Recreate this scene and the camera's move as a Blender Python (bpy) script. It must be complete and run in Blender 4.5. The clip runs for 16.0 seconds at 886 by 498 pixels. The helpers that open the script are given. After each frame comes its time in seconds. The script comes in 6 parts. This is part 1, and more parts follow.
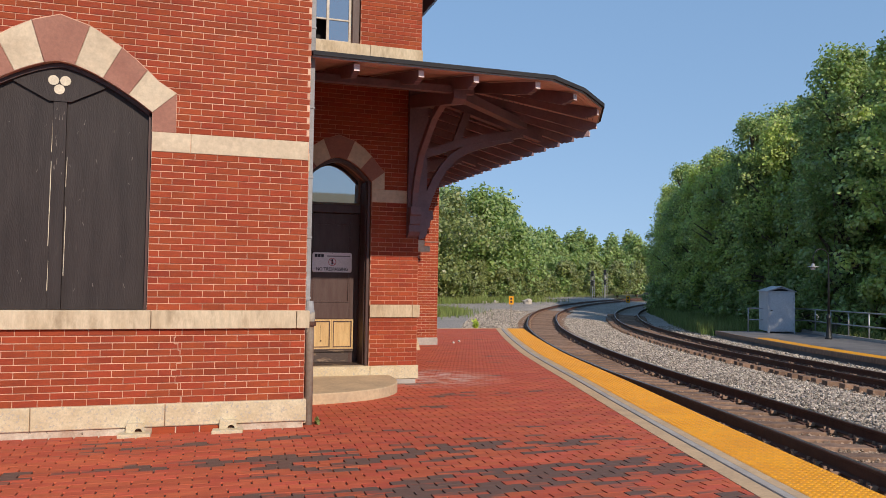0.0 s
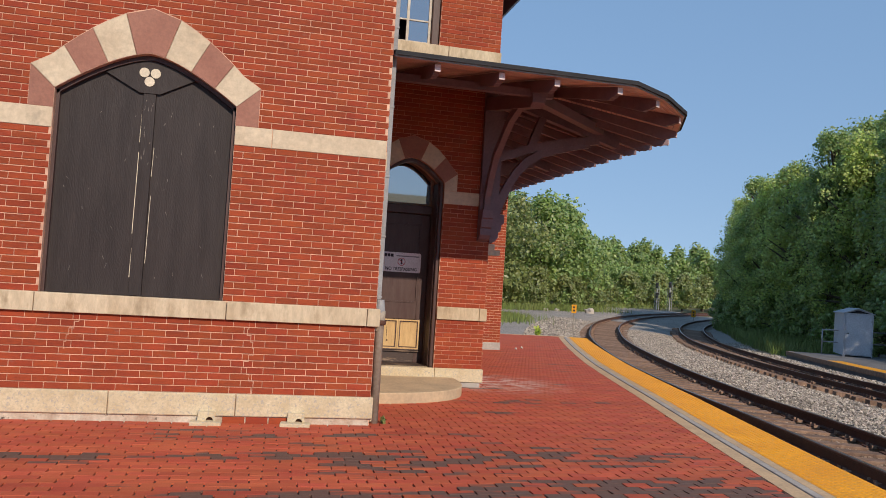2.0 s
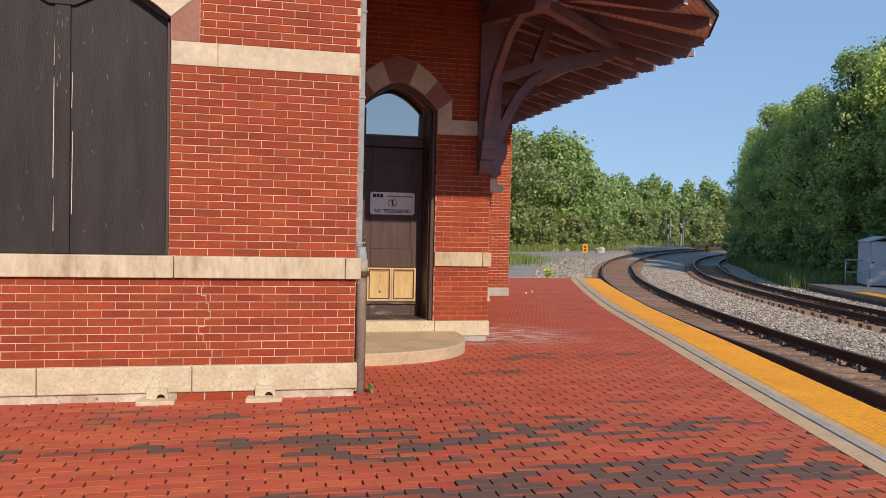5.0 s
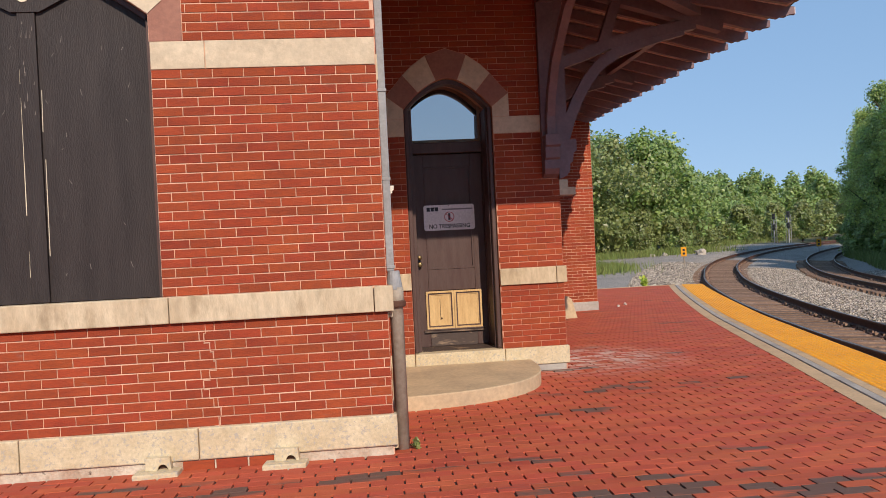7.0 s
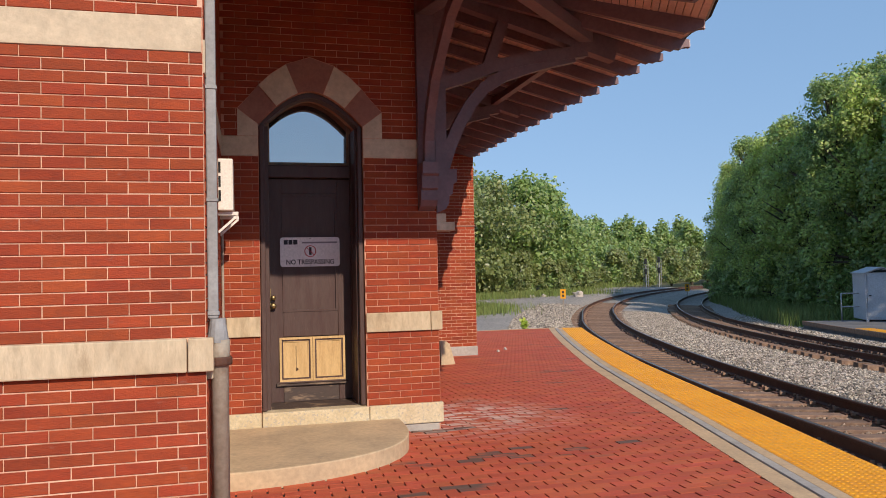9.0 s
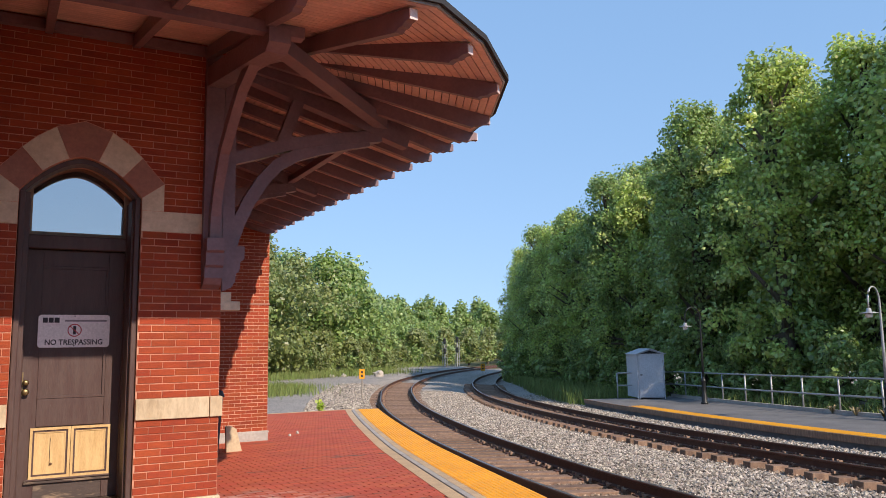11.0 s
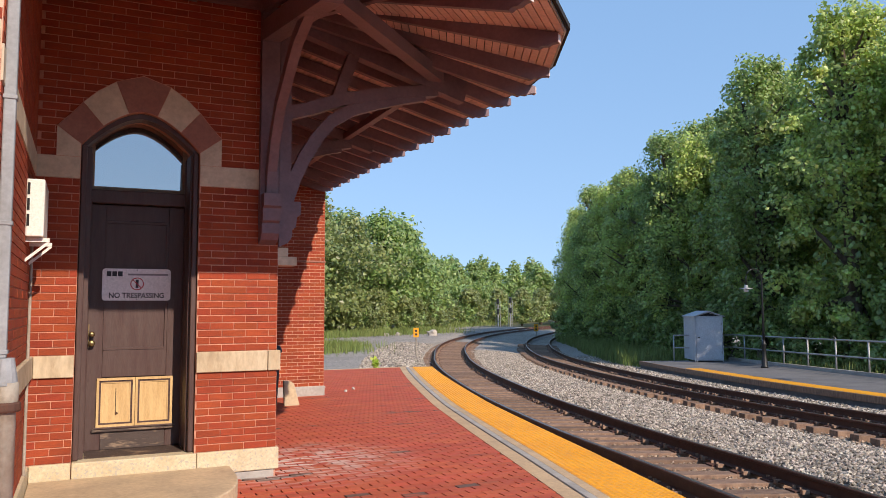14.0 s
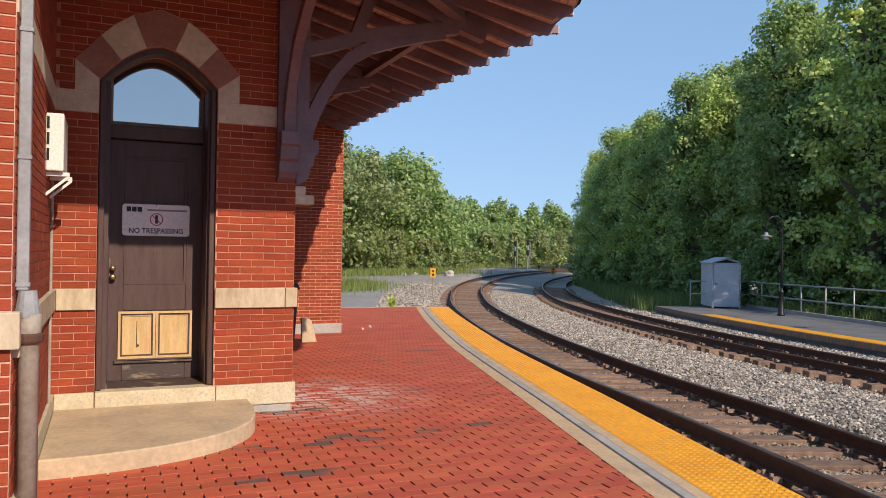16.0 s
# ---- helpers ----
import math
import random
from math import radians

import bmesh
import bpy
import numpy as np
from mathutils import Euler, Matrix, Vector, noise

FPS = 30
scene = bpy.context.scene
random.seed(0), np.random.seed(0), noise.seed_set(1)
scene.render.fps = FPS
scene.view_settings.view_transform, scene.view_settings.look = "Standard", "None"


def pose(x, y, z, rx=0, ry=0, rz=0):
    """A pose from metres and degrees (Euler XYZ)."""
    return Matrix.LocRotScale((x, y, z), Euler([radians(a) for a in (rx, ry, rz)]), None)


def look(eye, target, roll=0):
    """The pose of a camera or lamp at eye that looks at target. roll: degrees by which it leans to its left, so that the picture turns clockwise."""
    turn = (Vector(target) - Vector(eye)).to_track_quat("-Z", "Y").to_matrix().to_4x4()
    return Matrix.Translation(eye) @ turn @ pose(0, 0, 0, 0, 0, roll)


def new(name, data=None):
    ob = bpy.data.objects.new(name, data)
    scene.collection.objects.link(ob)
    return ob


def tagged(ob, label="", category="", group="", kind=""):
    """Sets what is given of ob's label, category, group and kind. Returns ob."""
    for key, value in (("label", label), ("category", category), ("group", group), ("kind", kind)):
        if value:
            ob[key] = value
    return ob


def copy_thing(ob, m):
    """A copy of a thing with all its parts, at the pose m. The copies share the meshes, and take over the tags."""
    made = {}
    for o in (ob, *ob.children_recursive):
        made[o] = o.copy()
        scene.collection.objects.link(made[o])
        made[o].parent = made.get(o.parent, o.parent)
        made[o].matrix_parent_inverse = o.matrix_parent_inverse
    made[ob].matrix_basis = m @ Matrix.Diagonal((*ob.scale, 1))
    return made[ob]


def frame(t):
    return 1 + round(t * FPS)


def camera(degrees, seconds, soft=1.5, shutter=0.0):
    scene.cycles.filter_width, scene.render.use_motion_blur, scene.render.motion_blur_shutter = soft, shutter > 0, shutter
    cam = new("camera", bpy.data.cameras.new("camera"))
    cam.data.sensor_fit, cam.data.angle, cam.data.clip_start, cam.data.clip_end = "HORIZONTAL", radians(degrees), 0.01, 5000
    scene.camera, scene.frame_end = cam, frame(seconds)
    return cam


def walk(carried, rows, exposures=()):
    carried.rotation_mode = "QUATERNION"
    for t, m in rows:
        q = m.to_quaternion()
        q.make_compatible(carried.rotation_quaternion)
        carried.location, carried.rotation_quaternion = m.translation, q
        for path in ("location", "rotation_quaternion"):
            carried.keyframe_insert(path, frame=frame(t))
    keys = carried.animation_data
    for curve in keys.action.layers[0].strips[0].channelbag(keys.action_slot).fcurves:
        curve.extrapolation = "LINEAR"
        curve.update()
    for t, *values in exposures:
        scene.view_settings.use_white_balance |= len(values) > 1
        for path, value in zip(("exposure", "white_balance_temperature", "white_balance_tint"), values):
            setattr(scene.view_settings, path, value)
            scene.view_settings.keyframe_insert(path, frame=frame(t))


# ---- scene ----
cam = camera(59.9, 16.0, soft=0.9)
PATH = [
    (0, (-0.499, -0.169, 1.647), (0.108, 1.736, 1.72), 0.9),
    (0.5, (-0.507, -0.165, 1.652), (0.065, 1.748, 1.754), 1.1),
    (1, (-0.522, -0.149, 1.651), (0.001, 1.778, 1.76), 1.7),
    (1.5, (-0.58, -0.113, 1.647), (-0.11, 1.828, 1.745), 2.8),
    (2, (-0.605, -0.056, 1.64), (-0.152, 1.891, 1.716), 3.6),
    (2.5, (-0.56, 0.028, 1.616), (-0.096, 1.973, 1.656), 4.1),
    (3, (-0.378, 0.216, 1.634), (0.104, 2.157, 1.636), 4.5),
    (3.5, (-0.336, 0.372, 1.605), (0.157, 2.31, 1.558), 4.5),
    (3.7, (-0.332, 0.49, 1.582), (0.16, 2.428, 1.521), 4.3),
    (5.8, (0.082, 1.759, 1.608), (0.445, 3.725, 1.55), -1.5),
    (6, (0.146, 1.878, 1.595), (0.485, 3.848, 1.546), -2.3),
    (6.5, (0.4, 2.225, 1.586), (0.668, 4.207, 1.558), -2.8),
    (7, (0.496, 2.548, 1.575), (0.693, 4.538, 1.552), -2.8),
    (7.5, (0.535, 2.904, 1.578), (0.732, 4.894, 1.561), -2.8),
    (8, (0.742, 3.155, 1.558), (1.015, 5.137, 1.551), -2.9),
    (8.5, (0.915, 3.41, 1.594), (1.285, 5.376, 1.603), -2.2),
    (9, (0.856, 3.666, 1.603), (1.353, 5.602, 1.664), -1.2),
    (9.5, (0.884, 3.774, 1.594), (1.506, 5.671, 1.721), -0.4),
    (10, (0.953, 3.684, 1.633), (1.697, 5.531, 1.827), 0.1),
    (10.2, (0.97, 3.672, 1.646), (1.77, 5.493, 1.861), 0.0),
    (12.3, (1.068, 3.745, 1.611), (2.113, 5.431, 1.865), -1.9),
    (12.5, (1.069, 3.748, 1.608), (2.096, 5.447, 1.85), -1.7),
    (13, (1.064, 3.758, 1.615), (2.041, 5.491, 1.825), -1.2),
    (13.5, (1.064, 3.802, 1.614), (1.975, 5.573, 1.792), -0.7),
    (14, (1.05, 3.817, 1.609), (1.893, 5.624, 1.763), -0.2),
    (14.5, (1.051, 3.822, 1.612), (1.849, 5.651, 1.752), 0.0),
    (15, (1.05, 3.82, 1.613), (1.826, 5.659, 1.735), 0.2),
    (15.5, (1.053, 3.826, 1.62), (1.825, 5.669, 1.713), 0.5),
    (16, (1.064, 3.812, 1.617), (1.867, 5.643, 1.617), 1.0),
]
walk(cam, [(t, look(eye, target, roll)) for t, eye, target, roll in PATH], [(0, -0.03, 7000, 18), (1.5, -0.17, 7000, 18), (3, -0.03, 7000, 18), (6, 0.02, 7000, 18), (8.5, 0.0, 7000, 18), (10, 0.17, 6950, 18), (12.4, 0.52, 6900, 20), (13.5, 0.38, 6900, 20), (14.5, 0.27, 6950, 18), (16, 0.2, 7000, 18)])

# ---- light ----
SUN_DIR = Vector((-0.30, 1.50, -1.0)).normalized()
sun = new("sun", bpy.data.lights.new("sun", "SUN"))
sun.data.energy, sun.data.angle, sun.data.color = 4.3, radians(0.55), (1.0, 0.92, 0.78)
sun.matrix_world = look((0, 0, 30), tuple(Vector((0, 0, 30)) + SUN_DIR))
world = bpy.data.worlds.new("sky")
scene.world = world
world.use_nodes = True
wn = world.node_tree.nodes
sky = wn.new("ShaderNodeTexSky")
sky.sky_type, sky.sun_disc = "NISHITA", False
sky.sun_elevation = math.asin(-SUN_DIR.z)
sky.sun_rotation = math.atan2(-SUN_DIR.x, -SUN_DIR.y)
sky.air_density, sky.dust_density, sky.ozone_density = 1.2, 0.0, 4.5
wn["Background"].inputs["Strength"].default_value = 0.40
tone = wn.new("ShaderNodeHueSaturation")
tone.inputs["Saturation"].default_value = 1.52
soft = wn.new("ShaderNodeGamma")
soft.inputs["Gamma"].default_value = 0.40
hazy = wn.new("ShaderNodeMix")
hazy.data_type, hazy.blend_type = "RGBA", "MULTIPLY"
hazy.inputs[0].default_value = 1.0
hazy.inputs[7].default_value = (0.86, 0.98, 1.17, 1)
# the haze near the horizon is thin: look the sky up a little above its true height
way = wn.new("ShaderNodeTexCoord")
lift = wn.new("ShaderNodeVectorMath")
lift.operation = "ADD"
lift.inputs[1].default_value = (0.0, 0.0, 0.17)
unit = wn.new("ShaderNodeVectorMath")
unit.operation = "NORMALIZE"
world.node_tree.links.new(way.outputs["Generated"], lift.inputs[0])
world.node_tree.links.new(lift.outputs[0], unit.inputs[0])
world.node_tree.links.new(unit.outputs[0], sky.inputs["Vector"])
world.node_tree.links.new(sky.outputs[0], hazy.inputs[6])
world.node_tree.links.new(hazy.outputs[2], soft.inputs["Color"])
world.node_tree.links.new(soft.outputs[0], tone.inputs["Color"])
world.node_tree.links.new(tone.outputs[0], wn["Background"].inputs["Color"])
scene.view_settings.exposure = 0.0


# ---- material kit ----
def mat(name, base, rough=0.8, metal=0.0, vary=None, scale=6.0, bump=0.3, bump_scale=60.0, pieces=0.0, spots=None, spot_scale=2.0, spot_cut=(0.55, 0.7), stretch=(1, 1, 1), hue=0.0, spec=0.35, dist=0.01, spot_piece=0.0):
    """A surface: base colour, a second colour in clouds, per-piece brightness, stains with an edge, fine relief."""
    m = bpy.data.materials.new(name)
    m.use_nodes = True
    nt = m.node_tree
    n, l = nt.nodes, nt.links
    bsdf = n["Principled BSDF"]
    bsdf.inputs["Roughness"].default_value = rough
    bsdf.inputs["Metallic"].default_value = metal
    bsdf.inputs["Specular IOR Level"].default_value = spec
    tc = n.new("ShaderNodeTexCoord")
    mp = n.new("ShaderNodeMapping")
    mp.inputs["Scale"].default_value = stretch
    geo = n.new("ShaderNodeNewGeometry")
    l.new(geo.outputs["Position"], mp.inputs["Vector"])
    src = mp.outputs["Vector"]

    def noise_tex(sc, detail=4.0, roughness=0.6):
        t = n.new("ShaderNodeTexNoise")
        t.inputs["Scale"].default_value, t.inputs["Detail"].default_value, t.inputs["Roughness"].default_value = sc, detail, roughness
        l.new(src, t.inputs["Vector"])
        return t.outputs["Fac"]

    def ramp(v, a, b):
        r = n.new("ShaderNodeMapRange")
        r.inputs["From Min"].default_value, r.inputs["From Max"].default_value = a, b
        l.new(v, r.inputs["Value"])
        return r.outputs["Result"]

    def mix(f, a, b, blend="MIX"):
        x = n.new("ShaderNodeMix")
        x.data_type, x.blend_type = "RGBA", blend
        for sock, val in ((x.inputs[0], f), (x.inputs[6], a), (x.inputs[7], b)):
            if hasattr(val, "links"):
                l.new(val, sock)
            elif isinstance(val, (int, float)):
                sock.default_value = val
            else:
                sock.default_value = (*val, 1.0)
        return x.outputs[2]

    second = vary if vary else tuple(c * 0.75 for c in base)
    col = mix(ramp(noise_tex(scale), 0.35, 0.68), base, second)
    fine = ramp(noise_tex(scale * 9, 3.0), 0.3, 0.72)
    hs = n.new("ShaderNodeHueSaturation")
    l.new(col, hs.inputs["Color"])
    val = n.new("ShaderNodeMapRange")
    val.inputs["To Min"].default_value, val.inputs["To Max"].default_value = 0.86, 1.12
    l.new(fine, val.inputs["Value"])
    vout = val.outputs["Result"]
    if pieces:
        info = n.new("ShaderNodeObjectInfo")
        add = n.new("ShaderNodeMath")
        add.operation = "ADD"
        l.new(geo.outputs["Random Per Island"], add.inputs[0])
        l.new(info.outputs["Random"], add.inputs[1])
        fr = n.new("ShaderNodeMath")
        fr.operation = "FRACT"
        l.new(add.outputs[0], fr.inputs[0])
        pr = n.new("ShaderNodeMapRange")
        pr.inputs["To Min"].default_value, pr.inputs["To Max"].default_value = 1.0 - pieces, 1.0 + pieces
        l.new(fr.outputs[0], pr.inputs["Value"])
        mul = n.new("ShaderNodeMath")
        mul.operation = "MULTIPLY"
        l.new(pr.outputs["Result"], mul.inputs[0])
        l.new(vout, mul.inputs[1])
        vout = mul.outputs[0]
        if hue:
            m7 = n.new("ShaderNodeMath")
            m7.operation = "MULTIPLY"
            l.new(fr.outputs[0], m7.inputs[0])
            m7.inputs[1].default_value = 7.31
            f2 = n.new("ShaderNodeMath")
            f2.operation = "FRACT"
            l.new(m7.outputs[0], f2.inputs[0])
            hr = n.new("ShaderNodeMapRange")
            hr.inputs["To Min"].default_value, hr.inputs["To Max"].default_value = 0.5 - hue, 0.5 + hue
            l.new(f2.outputs[0], hr.inputs["Value"])
            l.new(hr.outputs["Result"], hs.inputs["Hue"])
    l.new(vout, hs.inputs["Value"])
    col = hs.outputs["Color"]
    if spots:
        sv = noise_tex(spot_scale, 6.0, 0.65)
        if spot_piece:
            ma = n.new("ShaderNodeMath")
            ma.operation = "MULTIPLY_ADD"
            l.new(fr.outputs[0], ma.inputs[0])
            ma.inputs[1].default_value = spot_piece
            l.new(sv, ma.inputs[2])
            sv = ma.outputs[0]
        if name == "red_paver":
            # the stained bands lie in the open part of the platform, short of the doorway
            sp = n.new("ShaderNodeSeparateXYZ")
            l.new(geo.outputs["Position"], sp.inputs[0])
            clean = n.new("ShaderNodeMapRange")
            clean.inputs["From Min"].default_value, clean.inputs["From Max"].default_value = 6.9, 8.6
            clean.inputs["To Min"].default_value, clean.inputs["To Max"].default_value = 0.055, -0.06
            l.new(sp.outputs["Y"], clean.inputs["Value"])
            ad = n.new("ShaderNodeMath")
            l.new(sv, ad.inputs[0])
            l.new(clean.outputs["Result"], ad.inputs[1])
            sv = ad.outputs[0]
        col = mix(ramp(sv, *spot_cut), col, spots)
    l.new(col, bsdf.inputs["Base Color"])
    rr = n.new("ShaderNodeMapRange")
    rr.inputs["To Min"].default_value, rr.inputs["To Max"].default_value = max(0.05, rough - 0.1), min(1.0, rough + 0.1)
    l.new(fine, rr.inputs["Value"])
    l.new(rr.outputs["Result"], bsdf.inputs["Roughness"])
    if name == "red_paver":
        # pale efflorescence streaks on the pavers beside the pier
        ds = n.new("ShaderNodeVectorMath")
        ds.operation = "DISTANCE"
        l.new(geo.outputs["Position"], ds.inputs[0])
        ds.inputs[1].default_value = (3.2, 12.0, 0.0)
        st = n.new("ShaderNodeTexNoise")
        st.inputs["Scale"].default_value, st.inputs["Detail"].default_value = 2.0, 5.0
        sm = n.new("ShaderNodeMapping")
        sm.inputs["Scale"].default_value = (1.6, 7.0, 1)
        l.new(geo.outputs["Position"], sm.inputs["Vector"])
        l.new(sm.outputs["Vector"], st.inputs["Vector"])
        near = n.new("ShaderNodeMapRange")
        near.inputs["From Min"].default_value, near.inputs["From Max"].default_value = 0.2, 1.4
        near.inputs["To Min"].default_value, near.inputs["To Max"].default_value = 1.0, 0.0
        l.new(ds.outputs["Value"], near.inputs["Value"])
        mu = n.new("ShaderNodeMath")
        mu.operation = "MULTIPLY"
        l.new(ramp(st.outputs["Fac"], 0.47, 0.57), mu.inputs[0])
        l.new(near.outputs["Result"], mu.inputs[1])
        half = n.new("ShaderNodeMath")
        half.operation = "MULTIPLY"
        half.inputs[1].default_value = 0.85
        l.new(mu.outputs[0], half.inputs[0])
        col = mix(half.outputs[0], col, (0.66, 0.56, 0.50))
        l.new(col, bsdf.inputs["Base Color"])
    if bump:
        b = n.new("ShaderNodeBump")
        b.inputs["Strength"].default_value, b.inputs["Distance"].default_value = bump, dist
        l.new(noise_tex(bump_scale, 5.0), b.inputs["Height"])
        l.new(b.outputs["Normal"], bsdf.inputs["Normal"])
    return m


BRICK = mat("red_brick", (0.335, 0.060, 0.021), 0.85, vary=(0.26, 0.043, 0.017), scale=2.2, pieces=0.13, hue=0.004, spots=(0.27, 0.105, 0.075), spot_scale=5, spot_cut=(0.64, 0.78), stretch=(1, 1, 2.6), bump_scale=70, bump=0.6)
MORTAR = mat("pink_mortar", (0.72, 0.46, 0.33), 0.9, vary=(0.46, 0.24, 0.16), scale=3, bump_scale=150)
RED_MORTAR = mat("red_tinted_mortar", (0.60, 0.30, 0.20), 0.9, vary=(0.36, 0.13, 0.085), scale=3, bump_scale=150)
PAVER = mat("red_paver", (0.50, 0.106, 0.050), 0.75, vary=(0.40, 0.078, 0.039), scale=1.2, pieces=0.11, hue=0.005, spots=(0.13, 0.075, 0.058), spot_scale=0.6, spot_cut=(0.69, 0.735), spot_piece=0.2, stretch=(0.3, 2.3, 1), bump_scale=70, bump=0.35, spec=0.3)
JOINT = mat("sand_joint", (0.07, 0.03, 0.025), 0.95, vary=(0.04, 0.02, 0.018), scale=9)
BUFF = mat("buff_sandstone", (0.60, 0.50, 0.36), 0.85, vary=(0.50, 0.40, 0.28), scale=2.2, spots=(0.30, 0.26, 0.20), spot_scale=3.0, spot_cut=(0.62, 0.85), bump_scale=45)
SILL = mat("weathered_sill_stone", (0.60, 0.50, 0.35), 0.85, vary=(0.44, 0.34, 0.22), scale=1.6, spots=(0.26, 0.19, 0.115), spot_scale=2.4, spot_cut=(0.52, 0.74), stretch=(2.2, 2.2, 0.8), bump_scale=45)
BROWNSTONE = mat("brownstone", (0.34, 0.16, 0.115), 0.85, vary=(0.28, 0.125, 0.09), scale=3, bump_scale=50)
GRANITE = mat("granite_base", (0.60, 0.51, 0.345), 0.8, vary=(0.50, 0.40, 0.25), scale=5, spots=(0.40, 0.36, 0.30), spot_scale=40, spot_cut=(0.55, 0.62), bump_scale=120)
CONCRETE = mat("tan_concrete", (0.54, 0.405, 0.255), 0.85, vary=(0.42, 0.32, 0.21), scale=2.5, spots=(0.28, 0.23, 0.17), spot_scale=4, spot_cut=(0.62, 0.85), bump_scale=110)
KERB = mat("kerb_concrete", (0.56, 0.39, 0.23), 0.85, vary=(0.44, 0.31, 0.19), scale=3, bump_scale=100)
GREY_CONC = mat("grey_concrete", (0.41, 0.375, 0.335), 0.85, vary=(0.31, 0.285, 0.26), scale=2, spots=(0.18, 0.16, 0.15), spot_scale=3, spot_cut=(0.64, 0.75), bump_scale=100)
YELLOW = mat("yellow_tactile", (0.80, 0.345, 0.016), 0.6, vary=(0.70, 0.285, 0.016), scale=1.5, spots=(0.42, 0.22, 0.05), spot_scale=7, spot_cut=(0.66, 0.9), bump_scale=80, bump=0.15)
BOARD = mat("charcoal_painted_board", (0.023, 0.0165, 0.0155), 0.6, vary=(0.036, 0.027, 0.025), scale=2.5, stretch=(3, 3, 0.5), bump_scale=45, bump=0.5, spots=(0.065, 0.052, 0.047), spot_scale=7, spot_cut=(0.6, 0.85))
DARK_PAINT = mat("dark_brown_paint", (0.070, 0.036, 0.031), 0.5, vary=(0.088, 0.055, 0.047), scale=4, stretch=(3, 3, 0.5), bump_scale=40, bump=0.2, spots=(0.17, 0.135, 0.11), spot_scale=14, spot_cut=(0.68, 0.8))
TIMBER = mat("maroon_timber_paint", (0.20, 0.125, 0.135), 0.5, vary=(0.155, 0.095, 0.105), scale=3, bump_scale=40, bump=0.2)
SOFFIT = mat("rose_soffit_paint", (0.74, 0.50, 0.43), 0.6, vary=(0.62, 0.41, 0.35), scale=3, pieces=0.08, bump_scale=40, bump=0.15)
WHITE_END = mat("pale_rafter_end", (0.75, 0.62, 0.60), 0.6, bump=0.1)
SHINGLE = mat("black_shingle", (0.03, 0.03, 0.033), 0.9, bump_scale=80)
RAW_WOOD = mat("bare_pine", (0.62, 0.42, 0.20), 0.65, vary=(0.50, 0.32, 0.14), scale=5, stretch=(6, 6, 0.7), bump_scale=60, spots=(0.34, 0.20, 0.09), spot_scale=6, spot_cut=(0.66, 0.8))
SIGN_W = mat("sign_white", (0.78, 0.74, 0.74), 0.4, vary=(0.72, 0.68, 0.68), bump=0.0)
SIGN_K = mat("sign_black", (0.025, 0.022, 0.03), 0.5, bump=0.0)
SIGN_R = mat("sign_red", (0.45, 0.03, 0.05), 0.5, bump=0.0)
CREAM = mat("cream_paint", (0.75, 0.66, 0.50), 0.6, bump=0.1)
AC_CASE = mat("cream_metal_case", (0.74, 0.70, 0.63), 0.45, vary=(0.68, 0.64, 0.57), bump=0.05)
GALV = mat("galvanised_steel", (0.42, 0.42, 0.42), 0.5, 0.5, vary=(0.34, 0.34, 0.35), scale=5, bump=0.1)
SPOUT = mat("grey_downspout", (0.30, 0.31, 0.32), 0.6, 0.0, vary=(0.22, 0.22, 0.22), scale=4, bump=0.1)
OLD_PIPE = mat("weathered_pipe", (0.38, 0.34, 0.28), 0.65, 0.0, vary=(0.24, 0.18, 0.13), scale=4, bump=0.3)
BRASS = mat("tarnished_brass", (0.35, 0.25, 0.12), 0.4, 0.9, bump=0.1)
CLIP = mat("rusty_clip", (0.34, 0.22, 0.15), 0.8, 0.0, vary=(0.22, 0.13, 0.085), scale=9, bump=0.2)
RUST = mat("rusty_rail_steel", (0.115, 0.052, 0.033), 0.75, 0.0, vary=(0.08, 0.036, 0.025), scale=8, bump_scale=90, bump=0.3)
RAILTOP = mat("worn_rail_head", (0.20, 0.16, 0.14), 0.35, 0.8, bump=0.05)
TIE = mat("creosoted_timber", (0.26, 0.165, 0.11), 0.9, vary=(0.15, 0.09, 0.065), scale=6, pieces=0.25, stretch=(1, 4, 1), bump_scale=50, bump=0.6)
BALLAST = mat("grey_ballast", (0.42, 0.365, 0.305), 0.9, vary=(0.26, 0.22, 0.18), scale=3, pieces=0.62, hue=0.02, bump_scale=60)
BALLAST_RUST = mat("rust_stained_ballast", (0.34, 0.25, 0.18), 0.9, vary=(0.22, 0.15, 0.105), scale=3, pieces=0.55, bump_scale=60)
GRAVEL = mat("gravel_lot", (0.37, 0.335, 0.295), 0.95, vary=(0.29, 0.262, 0.235), scale=0.35, spots=(0.13, 0.12, 0.11), spot_scale=14, spot_cut=(0.5, 0.62), bump_scale=25, bump=0.8, dist=0.04)
SOIL = mat("grassy_soil", (0.10, 0.12, 0.045), 0.95, vary=(0.15, 0.12, 0.07), scale=0.5, bump_scale=12, bump=0.7, dist=0.05)
ASPHALT = mat("asphalt", (0.17, 0.165, 0.165), 0.9, vary=(0.12, 0.118, 0.118), scale=1.2, bump_scale=120)
GRASS = mat("grass_blade", (0.13, 0.19, 0.045), 0.7, vary=(0.17, 0.20, 0.06), scale=0.6, pieces=0.3, hue=0.02, bump=0)
BARK = mat("bark", (0.11, 0.085, 0.065), 0.95, stretch=(1, 1, 0.25), bump_scale=18, bump=0.9, dist=0.03)
